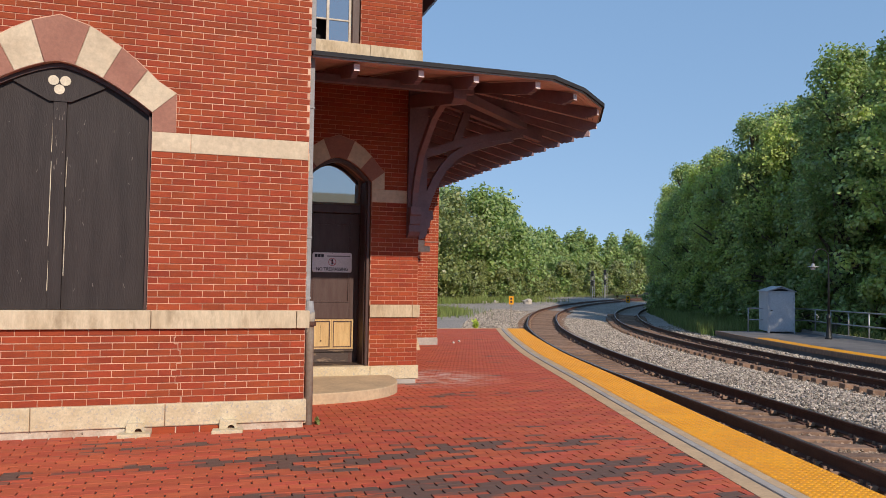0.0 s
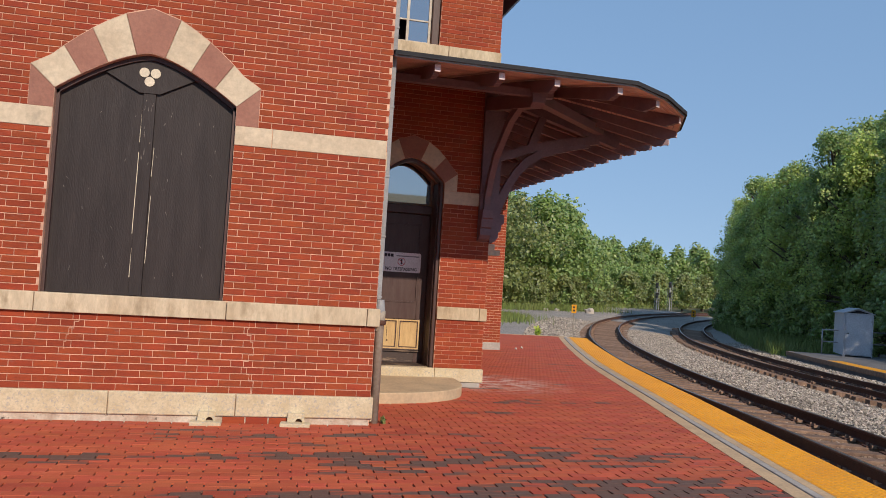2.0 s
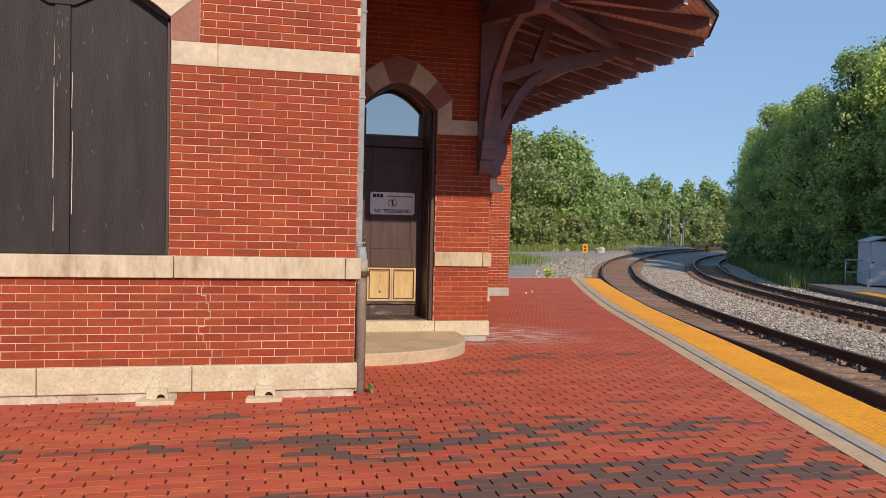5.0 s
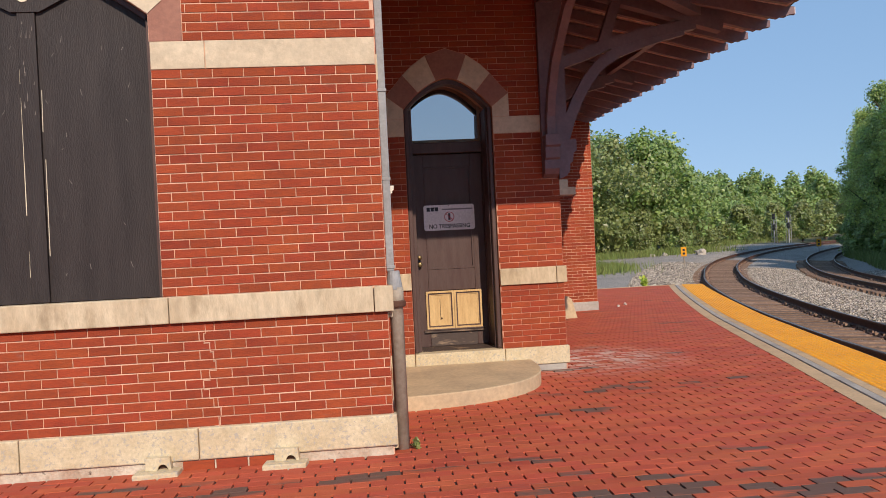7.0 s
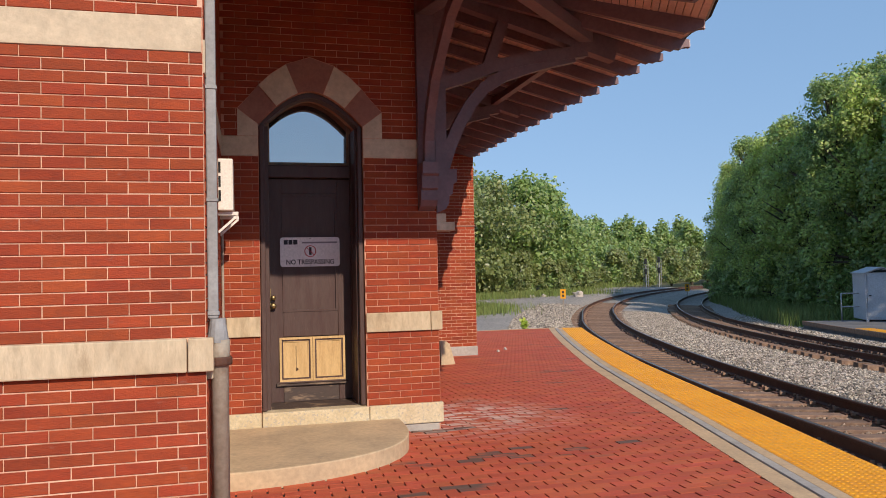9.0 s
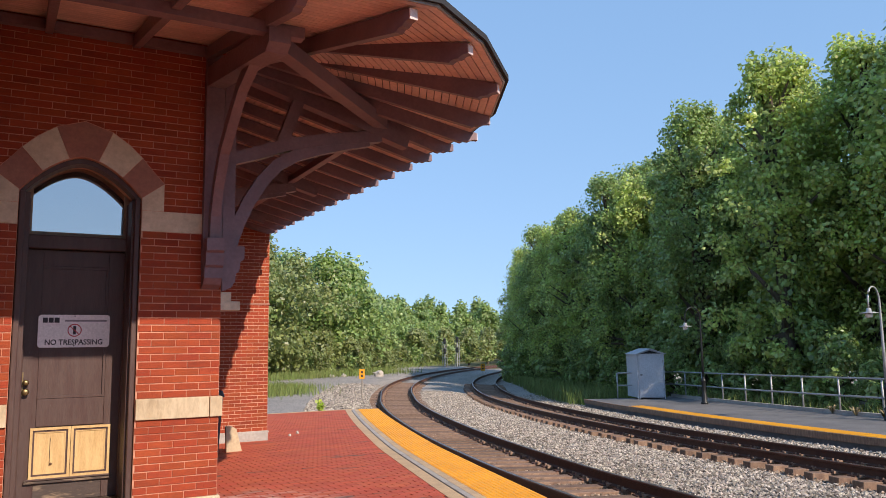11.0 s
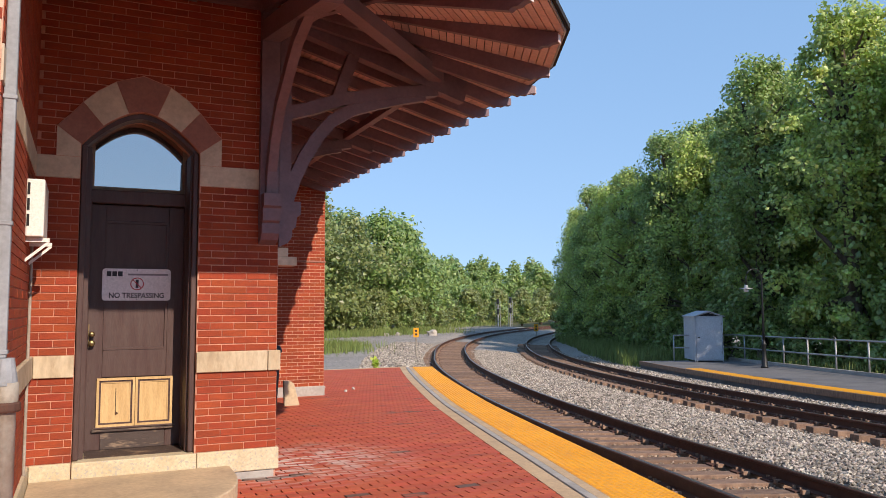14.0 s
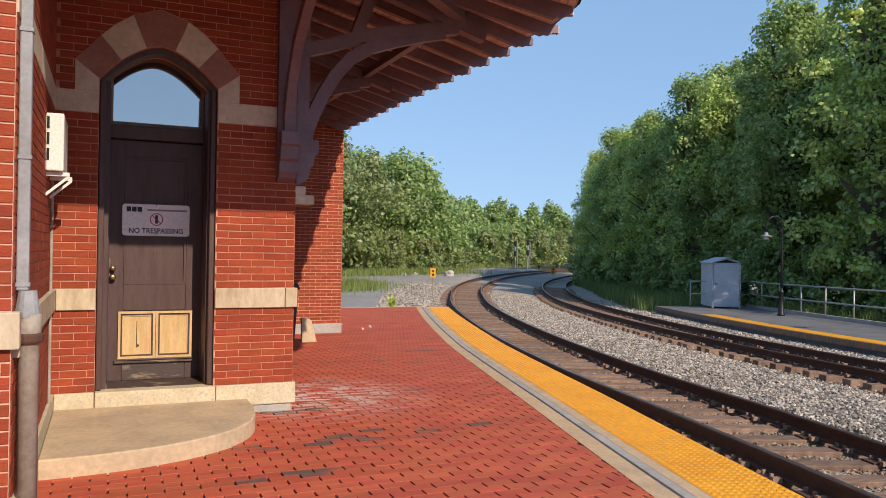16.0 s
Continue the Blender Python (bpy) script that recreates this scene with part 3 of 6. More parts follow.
stones(wall_door, face_door, DX0 + 0.03, GC - GH, 0.07, 0.275, [], 0.03, GRANITE, "base_stone", bevel=0.01)
stones(wall_door, face_door, GC - GH, GC + GH + 0.02, 0.07, 0.275, [], 0.04, GRANITE, "threshold_stone", back=-0.6, bevel=0.01)
stones(wall_door, face_door, GC + GH + 0.02, DX1 + 0.03, 0.07, 0.275, [], 0.03, GRANITE, "base_stone", bevel=0.01)
stones(wall_door, face_door, 2.2, DX1 - 0.01, -0.02, 0.07, [], 0.012, GREY_CONC, "footing_stone", bevel=0.015)
stones(wall_door, face_door, DX0, DX1 + 0.02, 5.03, 5.21, [1.95], 0.03, SILL, "sill_stone", bevel=0.008)


def keep_door(a, b, u0, u1):
    m = (a + b) / 2
    if m < GSP:
        lim = GH if m < 2.98 else GH + 0.16
        return [(u0, GC - lim), (GC + lim, u1)]
    best = None
    for k in range(60):
        half = (GH + 0.16) * k / 59
        if arch_z(GC + half, GC, GH + 0.16, GSP + 0.04, GR + 0.20, 1.75) > m:
            best = half
    return [(u0, u1)] if best is None else [(u0, GC - best + 0.03), (GC + best - 0.03, u1)]


db = courses(DX0, DX1, 0.275, 1.015, keep_door, 0.04) + courses(DX0, DX1, 1.207, 2.785, keep_door, 0.04) + courses(DX0, DX1, 2.98, 5.03, keep_door, 0.0) + [b for b in courses(DX0, DX1, 5.21, 8.2, free((UW0, UW1, 5.0, UZ1)), 0.04) if b[3] < gable(b[1])]
lay(wall_door, face_door, db, lambda b: b[3] < 3.2, 6)

# side wall under the canopy and the low far block
bm = bmesh.new()
box(bm, DX1 - 0.4, DY + 0.62, -0.1, DX1, BY + 0.4, 6.7)
box(bm, DX1 - 0.02, DY + 0.002, -0.1, DX1 - 0.001, DY + 0.63, 6.68)
wall_side = setting("wall_4", bm, RED_MORTAR, "red brick side wall under the canopy", "wall")
sb = courses(DY + 0.006, BY, 0.0, 4.6, free()) + courses(DY + 0.006, DY + 2.0, 5.2, 6.6, free())
lay(wall_side, face_side, sb, lambda b: False, 8)
stones(wall_side, face_side, DY + 0.003, BY, 1.015, 1.207, [13.4, 15.5, 17.2], 0.03, SILL, "sill_stone", bevel=0.008)
stones(wall_side, face_side, DY + 0.003, BY, 0.07, 0.275, [13.4, 15.5, 17.2], 0.028, GRANITE, "base_stone", bevel=0.01)
bm = bmesh.new()
box(bm, DX1, BY, -0.25, BX, BY + 0.4, 4.35)
box(bm, BX - 0.4, BY + 0.4, -0.3, BX, BY + 7.0, 4.35)
wall_far = setting("wall_5", bm, MORTAR, "red brick end wall of the low far block", "wall")
GF = gz(BY)
fbk = courses(DX1, BX, GF + 0.19, 2.53, free()) + courses(DX1, BX, 2.56, 4.3, free())
lay(wall_far, face_far, fbk, lambda b: b[0] > 4.2 and b[3] < 2.6, 9)
stones(wall_far, face_far, DX1, BX + 0.02, 2.53, 2.56, [4.1], 0.02, BROWNSTONE, "string_course", bevel=0.004)
stones(wall_far, face_far, DX1, BX + 0.02, GF - 0.1, GF + 0.19, [4.6], 0.02, GREY_CONC, "base_stone", bevel=0.01)


def face_block(u, z, w):
    return (BX + w, u, z)


lay(wall_far, face_block, courses(BY + 0.006, BY + 6.9, GF + 0.19, 4.3, free()), lambda b: False, 10)
# unseen walls and roofs close the building
bm = bmesh.new()
box(bm, -7.9, FY, 0, -7.5, BY + 7.4, TOP)
box(bm, -7.5, BY + 7.0, -0.3, BX, BY + 7.4, TOP)
setting("wall_6", bm, MORTAR, "plain brick rear wall of the station", "wall")
bm = bmesh.new()
box(bm, -7.9, FY - 0.3, TOP, DX0 + 0.3, BY, TOP + 0.25)
setting("roof_1", bm, SHINGLE, "dark shingled station roof", "roof")
bm = bmesh.new()
prism(bm, [(3.22, 6.34), (3.42, 6.54), (DX0 + 0.01, 9.33), (DX0 + 0.01, 8.93)], lambda u, v, w: (u, w, v), DY - 0.42, BY)
setting("roof_3", bm, TIMBER, "steep dark timber gable eave above the canopy", "roof")
bm = bmesh.new()
box(bm, DX1, BY, 4.35, BX + 0.1, BY + 7.4, 4.5)
setting("roof_2", bm, SHINGLE, "dark low roof of the far block", "roof")

# ---- canopy ----
SZ, WZ = 4.05, 4.72
EAVE = [(DX0 + 0.02, 8.28), (3.55, 8.28), (4.18, 8.70), (4.84, 9.38), (5.28, 10.28), (5.43, 11.0), (5.43, BY - 0.02)]
HEAD = [(DX0 + 0.02, DY - 0.02), (DX1 + 0.02, DY - 0.02), (DX1 + 0.02, DY - 0.02), (DX1 + 0.02, DY - 0.02), (DX1 + 0.02, DY - 0.02), (DX1 + 0.02, DY - 0.02), (DX1 + 0.02, BY - 0.02)]
canopy = thing("platform_canopy", "maroon timber canopy with exposed rafters and board soffit against brick walls", "canopy")


def canopy_point(k, t, f, dz=0.0):
    """Facet k, t along its eave, f from the eave to the wall."""
    (ax, ay), (bx, by), (cx, cy), (dx, dy) = EAVE[k], EAVE[k + 1], HEAD[k], HEAD[k + 1]
    ex, ey, hx, hy = ax + (bx - ax) * t, ay + (by - ay) * t, cx + (dx - cx) * t, cy + (dy - cy) * t
    return (ex + (hx - ex) * f, ey + (hy - ey) * f, SZ + (WZ - SZ) * f + dz)


BOARDS = 36
for k in range(6):
    for i in range(BOARDS):
        f0, f1 = i / BOARDS + 0.0016, (i + 1) / BOARDS - 0.0016
        bm = bmesh.new()
        hexa(bm, [canopy_point(k, 0, f0), canopy_point(k, 1, f0), canopy_point(k, 1, f1), canopy_point(k, 0, f1), canopy_point(k, 0, f0, 0.022), canopy_point(k, 1, f0, 0.022), canopy_point(k, 1, f1, 0.022), canopy_point(k, 0, f1, 0.022)])
        part("soffit_board", bm, SOFFIT, canopy)
bm = bmesh.new()
for k in range(6):
    hexa(bm, [canopy_point(k, 0, -0.018, 0.026), canopy_point(k, 1, -0.018, 0.026), canopy_point(k, 1, 1, 0.026), canopy_point(k, 0, 1, 0.026), canopy_point(k, 0, -0.018, 0.075), canopy_point(k, 1, -0.018, 0.075), canopy_point(k, 1, 1, 0.075), canopy_point(k, 0, 1, 0.075)])
part("roofing", bm, SHINGLE, canopy, "black shingle roofing")
bm = bmesh.new()
for k in range(6):
    hexa(bm, [canopy_point(k, 0, -0.006, 0.004), canopy_point(k, 1, -0.006, 0.004), canopy_point(k, 1, 0.0, 0.004), canopy_point(k, 0, 0.0, 0.004), canopy_point(k, 0, -0.006, 0.025), canopy_point(k, 1, -0.006, 0.025), canopy_point(k, 1, 0.0, 0.025), canopy_point(k, 0, 0.0, 0.025)])
part("drip_edge", bm, GALV, canopy, "thin pale metal drip edge")


def rafter(tip, foot, capped):
    tx, ty = tip
    fx, fy = foot
    bm = bmesh.new()
    L = math.hypot(fx - tx, fy - ty)
    ux, uy = (fx - tx) / L, (fy - ty) / L
    sx, sy = -uy * 0.033, ux * 0.033
    zt, zf = SZ - 0.002, WZ - 0.03
    prof = [(0.0, zt), (0.0, zt - 0.08), (0.06, zt - 0.085), (0.10, zt - 0.105), (0.15, zt - 0.10), (0.19, zt - 0.12), (L, zf - 0.12), (L, zf)]
    prism(bm, prof, lambda d, z, w: (tx + ux * d + sx * w, ty + uy * d + sy * w, z + 0.0), -1, 1)
    r = part("rafter", bm, TIMBER, canopy)
    # pale cap on the front, corner and first side rafter tips only
    if capped:
        bm = bmesh.new()
        prism(bm, [(-0.008, zt - 0.006), (-0.008, zt - 0.085), (0.0, zt - 0.085), (0.0, zt - 0.006)], lambda d, z, w: (tx + ux * d + sx * w, ty + uy * d + sy * w, z), -1.0, 1.0)
        part("rafter_end", bm, WHITE_END, r, "pale rafter end")


for x in (1.16, 1.92, 2.60, 3.40):
    rafter((x, 8.36), (x if x < DX1 else DX1 + (x - DX1) * 0.45, DY - 0.03), True)
for tip, foot in (((4.10, 8.74), (3.15, 10.75)), ((4.82, 9.44), (3.35, 11.0)), ((5.29, 10.34), (3.1, 11.25))):
    rafter(tip, foot, True)
for i in range(15):
    y = 10.95 + 0.545 * i
    rafter((5.50, y), (DX1 + 0.03, y if y > DY else DY), i == 0)


def curve_bar(bm, put, pts, w, h):
    """A bar along bent points in a plane."""
    out, inn = [], []
    for i, (u, v) in enumerate(pts):
        a, b = pts[max(i - 1, 0)], pts[min(i + 1, len(pts) - 1)]
        d = math.hypot(b[0] - a[0], b[1] - a[1])
        nx, ny = -(b[1] - a[1]) / d * h / 2, (b[0] - a[0]) / d * h / 2
        out.append((u + nx, v + ny))
        inn.append((u - nx, v - ny))
    prism(bm, out + inn[::-1], put, -w / 2, w / 2)


def bracket(put, reach, name="bracket"):
    """A wall bracket: post with stepped foot, top chord, tie, bent brace, king strut. u is the way out from the wall."""
    bm = bmesh.new()
    prism(bm, [(0.0, 2.56), (0.12, 2.62), (0.12, 4.5), (0.0, 4.55)], put, -0.08, 0.08)
    root = part(name, bm, TIMBER, canopy)
    bm = bmesh.new()
    prism(bm, [(0.0, 2.22), (0.09, 2.26), (0.13, 2.32), (0.135, 2.40), (0.17, 2.42), (0.18, 2.52), (0.22, 2.55), (0.22, 2.68), (0.0, 2.68)], put, -0.095, 0.095)
    part("corbel", bm, TIMBER, root)
    bm = bmesh.new()
    curve_bar(bm, put, [(0.02, 4.57), (reach + 0.24, 3.985)], 0.13, 0.15)
    part("top_chord", bm, TIMBER, root)
    bm = bmesh.new()
    curve_bar(bm, put, [(0.08, 2.66), (0.17, 2.93), (0.27, 3.15), (0.40, 3.37), (0.56, 3.56), (0.78, 3.70), (1.05, 3.80), (1.35, 3.89), (1.6, 3.95)], 0.10, 0.13)
    part("brace", bm, TIMBER, root)
    bm = bmesh.new()
    curve_bar(bm, put, [(0.05, 3.57), (0.35, 3.67), (0.65, 3.79), (1.1, 3.90), (1.75, 4.02)], 0.12, 0.13)
    part("tie", bm, TIMBER, root)
    bm = bmesh.new()
    curve_bar(bm, put, [(0.60, 3.77), (0.80, 4.32)], 0.11, 0.12)
    part("strut", bm, TIMBER, root)
    return root


bracket(lambda u, z, w: (DX1 + u, DY + 0.06 + w, z), 1.85)
bracket(lambda u, z, w: (DX1 + u, DY + 3.1 + w, z), 1.85)
bracket(lambda u, z, w: (DX1 + u, DY + 5.9 + w, z), 1.85)
for x1, y1, z0, z1 in ((0.11, DY + 0.20, 2.13, 2.22), (0.20, DY + 0.24, 2.04, 2.13)):
    stones(wall_side, face_side, DY - 0.0 + 0.02, y1, z0, z1, [], x1, BUFF, "corbel_stone", bevel=0.006)
# the bracket that faces the front
bm = bmesh.new()
box(bm, DX1 - 0.20, DY - 0.09, 2.42, DX1 - 0.02, DY - 0.002, 4.62)
front_bracket = part("bracket", bm, TIMBER, canopy)
put_a = lambda u, z, w: (DX1 - 0.11 + w, DY - u, z)
for name, pts in (("corbel", [(0.0, 2.24), (0.11, 2.28), (0.16, 2.34), (0.16, 2.44), (0.20, 2.46), (0.21, 2.58), (0.25, 2.60), (0.25, 2.72), (0.0, 2.72)]), ("top_chord", [(0.02, 4.48), (2.25, 4.08), (2.25, 3.95), (2.15, 3.90), (0.02, 4.28)])):
    bm = bmesh.new()
    prism(bm, pts, put_a, -0.085, 0.085)
    part(name, bm, TIMBER, front_bracket)
bm = bmesh.new()
curve_bar(bm, put_a, [(0.10, 2.62), (0.15, 2.95), (0.27, 3.22), (0.49, 3.52), (0.90, 3.80), (1.14, 3.95), (1.55, 4.07)], 0.09, 0.11)
part("brace", bm, TIMBER, front_bracket)
bm = bmesh.new()
beam(bm, (DX1 - 0.10, 9.50, 4.12), (4.55, DY + 0.03, 4.17), 0.13, 0.13)
part("corner_beam", bm, TIMBER, canopy)
bm = bmesh.new()
beam(bm, (4.45, DY + 0.06, 4.11), (4.45, BY - 0.03, 4.11), 0.09, 0.09)
part("purlin", bm, TIMBER, canopy)
bm = bmesh.new()
beam(bm, (DX0 + 0.03, 9.25, 4.08), (DX1 + 0.1, 9.25, 4.08), 0.10, 0.09)
part("purlin", bm, TIMBER, canopy)
bm = bmesh.new()
beam(bm, (DX0 + 0.02, DY - 0.04, 4.64), (DX1 - 0.2, DY - 0.04, 4.64), 0.07, 0.09)
part("wall_plate", bm, TIMBER, canopy)

# ---- ground, track bed, platforms ----
PROFILE = [(-60, -0.16), (-6.0, -0.16), (-1.3, -0.18), (-0.02, -0.30), (0.1, -0.46), (0.55, -0.44), (2.5, -0.50), (3.1, -0.45), (4.5, -0.53), (5.3, -0.645), (7.9, -0.735), (8.5, -0.68), (9.3, -0.70), (13.6, -0.75), (40.0, -0.6), (110.0, -0.3)]


def ground_z(d):
    for (a, za), (b, zb) in zip(PROFILE, PROFILE[1:]):
        if d <= b:
            return za + (zb - za) * (d - a) / (b - a)
    return PROFILE[-1][1]


def ground_sheet():
    bm = bmesh.new()
    ss = [-30, -20, -10, 0, 4, 8, 12, 16, 20, 24, 28, 32, 38, 44, 52, 60, 70, 80]
    ds = [d for d, _ in PROFILE]
    grid = [[bm.verts.new(at(s, d, z)) for d, z in PROFILE] for s in ss]
    for a, b in zip(grid, grid[1:]):
        for k in range(len(ds) - 1):
            bm.faces.new((a[k], a[k + 1], b[k + 1], b[k]))
    return bm


setting("ground", ground_sheet(), GRAVEL, "grey gravel ground round the station tracks", "ground", smooth=True)
bm = bmesh.new()
v = [bm.verts.new(p) for p in ((-1500, -1500, -1.3), (1500, -1500, -1.3), (1500, 1500, -1.3), (-1500, 1500, -1.3))]
bm.faces.new(v)
setting("ground_far", bm, SOIL, "distant grassy soil reaching the horizon", "ground")

# near platform: bed of pavers, tan kerb, grey gutter strip, tactile strip
bm = bmesh.new()
n = 80
for i in range(n):
    s0, s1 = -22 + (PLAT_END + 22) * i / n, -22 + (PLAT_END + 22) * (i + 1) / n
    a, b, c, d = at(s0, -1.17, -0.012), at(s1, -1.17, -0.012), at(s1, -0.45, -0.012), at(s0, -0.45, -0.012)
    y0, y1 = a.y, b.y
    f = [bm.verts.new(p) for p in ((-9, y0, gz(y0) - 0.012), (-9, y1, gz(y1) - 0.012), b, a)]
    bm.faces.new(f)
    g = [bm.verts.new((p.x, p.y, p.z - 0.4)) for p in (f[0].co, f[1].co, b, a)]
    bm.faces.new(g[::-1])
platform = setting("platform", bm, JOINT, "red brick paver station platform with dark stained patches", "platform")
for d0, d1, label in ((-1.17, -1.0, "tan concrete kerb strip along the pavers"), (-0.886, -0.784, "tan concrete strip beside the yellow paving")):
    bm = bmesh.new()
    ribbon(bm, -22, PLAT_END, [(d0, -0.2), (d1, -0.2), (d1, 0.005), (d0, 0.004)])
    setting("kerb", bm, KERB, label, "kerb")
bm = bmesh.new()
ribbon(bm, -22, PLAT_END, [(-0.996, -0.3), (-0.890, -0.3), (-0.890, 0.004), (-0.972, 0.006), (-0.978, -0.006), (-0.988, -0.006), (-0.994, 0.006)])
setting("gutter_strip", bm, GREY_CONC, "stained grey edge strip with a thin groove", "kerb")
bm = bmesh.new()
ribbon(bm, -22, PLAT_END, [(-0.78, -0.45), (-0.16, -0.45), (-0.16, -0.012), (-0.78, -0.012)])
setting("platform_edge", bm, GREY_CONC, "grey concrete platform edge beside the rails", "platform")
bm = bmesh.new()
b0 = at(PLAT_END, -0.9)
prism(bm, [(-9, 0.0), (b0.x - 0.02, 0.0), (b0.x + 0.03, 0.14), (-9, 0.14)], lambda u, v, w: (u, b0.y + 0.012 + v, gz(b0.y) + w), -0.3, 0.008)
setting("end_kerb", bm, KERB, "tan concrete kerb at the platform end", "kerb")

tactile = thing("tactile_strip", "bright yellow truncated-dome warning strip along the platform edge", "tactile paving", kind="structure")
for i in range(32):
    s0 = -22 + (PLAT_END + 22) * i / 32
    s1 = -22 + (PLAT_END + 22) * (i + 1) / 32
    bm = bmesh.new()
    ribbon(bm, s0 + 0.003, s1 - 0.003, [(-0.78, -0.012), (-0.165, -0.012), (-0.165, 0.006), (-0.78, 0.006)], 0.4)
    part("tactile_panel", bm, YELLOW, tactile)
verts, faces = [], []
s = -9.0
while s < PLAT_END - 0.03:
    for k in range(10):
        p = at(s, -0.743 + 0.06 * k, 0.006)
        b = len(verts)
        for r, z in ((0.019, 0.0), (0.012, 0.0055)):
            for q in range(6):
                verts.append((p.x + r * math.cos(q * math.pi / 3), p.y + r * math.sin(q * math.pi / 3), p.z + z))
        faces += [(b + q, b + (q + 1) % 6, b + 6 + (q + 1) % 6, b + 6 + q) for q in range(6)] + [tuple(range(b + 6, b + 12))]
    s += 0.06
ob = new("domes", raw_mesh("domes", verts, faces, YELLOW))
ob.parent = tactile
tagged(ob, kind="stuff")


# rails
HEAD_PROFILE = [(-0.07, -0.17), (0.07, -0.17), (0.07, -0.158), (0.012, -0.14), (0.010, -0.045), (0.036, -0.034), (0.037, -0.006), (0.030, 0.0), (-0.030, 0.0), (-0.037, -0.006), (-0.036, -0.034), (-0.010, -0.045), (-0.012, -0.14), (-0.07, -0.158)]
RAILS = [(0.76, -0.20), (2.265, -0.25), (5.85, -0.37), (7.36, -0.45)]
for d, z in RAILS:
    bm = bmesh.new()
    ribbon(bm, -25, 95, [(d + u, z + v) for u, v in HEAD_PROFILE], 0.5)
    rail = tagged(part("rail", bm, RUST, None, smooth=False), "rusty brown steel rail with worn head", "rail", "running rails")
    bm = bmesh.new()
    ribbon(bm, -25, 95, [(d - 0.022, z - 0.002), (d + 0.022, z - 0.002), (d + 0.022, z + 0.0015), (d - 0.022, z + 0.0015)], 0.5)
    part("running_band", bm, RAILTOP, rail, "worn running band")


def sleeper():
    """A tie lying along x, its middle at the origin, plates and clips under each rail."""
    t = thing("railway_tie", "weathered creosoted timber railway tie in ballast", "railway tie", "ties")
    bm = bmesh.new()
    box(bm, -1.28, -0.115, -0.18, 1.28, 0.115, 0)
    part("timber", bm, TIE, t, bevel=0.012)
    for sg in (-1, 1):
        x = sg * 0.7525
        bm = bmesh.new()
        box(bm, x - 0.19, -0.09, 0.0, x + 0.19, 0.09, 0.018)
        pl = part("tie_plate", bm, RUST, t)
        for k in (-1, 1):
            bm = bmesh.new()
            box(bm, x + k * 0.10 - 0.016, -0.075, 0.018, x + k * 0.10 + 0.016, -0.05, 0.055)
            part("rail_clip", bm, CLIP, pl)
            bm = bmesh.new()
            box(bm, x + k * 0.10 - 0.016, 0.05, 0.018, x + k * 0.10 + 0.016, 0.075, 0.055)
            part("rail_clip", bm, CLIP, pl)
            bm = bmesh.new()
            box(bm, x + k * 0.10 - 0.045, -0.16, 0.0, x + k * 0.10 + 0.045, -0.117, 0.045)
            part("rail_anchor", bm, CLIP, pl)
    return t


def tie_pose(s, d0, z0, d1, z1):
    a, b = at(s, d0, z0), at(s, d1, z1)
    x = (b - a).normalized()
    y = Vector((0, 0, 1)).cross(x).normalized()
    z = x.cross(y)
    m = Matrix((x, y, z)).transposed().to_4x4()
    m.translation = (a + b) / 2
    return m


base_tie = sleeper()
rt = random.Random(11)
first = True
for (d0, z0), (d1, z1), lo, hi in ((RAILS[0], RAILS[1], -5, 46), (RAILS[2], RAILS[3], -2, 46)):
    s = lo
    while s < hi:
        m = tie_pose(s + rt.uniform(-0.03, 0.03), d0, z0 - 0.186, d1, z1 - 0.186) @ pose(rt.uniform(-0.06, 0.06), 0, 0, 0, 0, rt.uniform(-0.8, 0.8))
        if first:
            base_tie.matrix_world = m
            first = False
        else:
            copy_thing(base_tie, m)
        s += 0.51


# loose ballast
def stones_field(name, material, count, region, size, seed, label):
    rs = np.random.RandomState(seed)
    base = np.array([(1, 0, 0), (-1, 0, 0), (0, 1, 0), (0, -1, 0), (0, 0, 1), (0, 0, -1)], float)
    tri = np.array([(0, 2, 4), (2, 1, 4), (1, 3, 4), (3, 0, 4), (2, 0, 5), (1, 2, 5), (3, 1, 5), (0, 3, 5)])
    V, F = [], []
    for i in range(count):
        s, d = region(rs)
        p = at(s, d, ground_z(d))
        r = size * rs.uniform(0.55, 1.35)
        q = base * r * rs.uniform(0.6, 1.15, (6, 3)) + rs.uniform(-0.28, 0.28, (6, 3)) * r
        a = rs.uniform(0, 6.28, 2)
        c, sn = np.cos(a), np.sin(a)
        q = q @ np.array([[c[0], -sn[0], 0], [sn[0], c[0], 0], [0, 0, 1]]) @ np.array([[1, 0, 0], [0, c[1], -sn[1]], [0, sn[1], c[1]]])
        q[:, 2] *= 0.8
        F.append(tri + len(V) * 6)
        V.append(q + np.array((p.x, p.y, p.z + r * rs.uniform(0.0, 0.9))))
    ob = new(name, raw_mesh(name, np.concatenate(V).tolist(), np.concatenate(F).tolist(), material))
    return tagged(ob, label, "ballast", kind="stuff")


def between(s0, s1, d0, d1):
    def region(rs):
        return s0 + (s1 - s0) * rs.uniform() ** 1.35, rs.uniform(d0, d1)
    return region


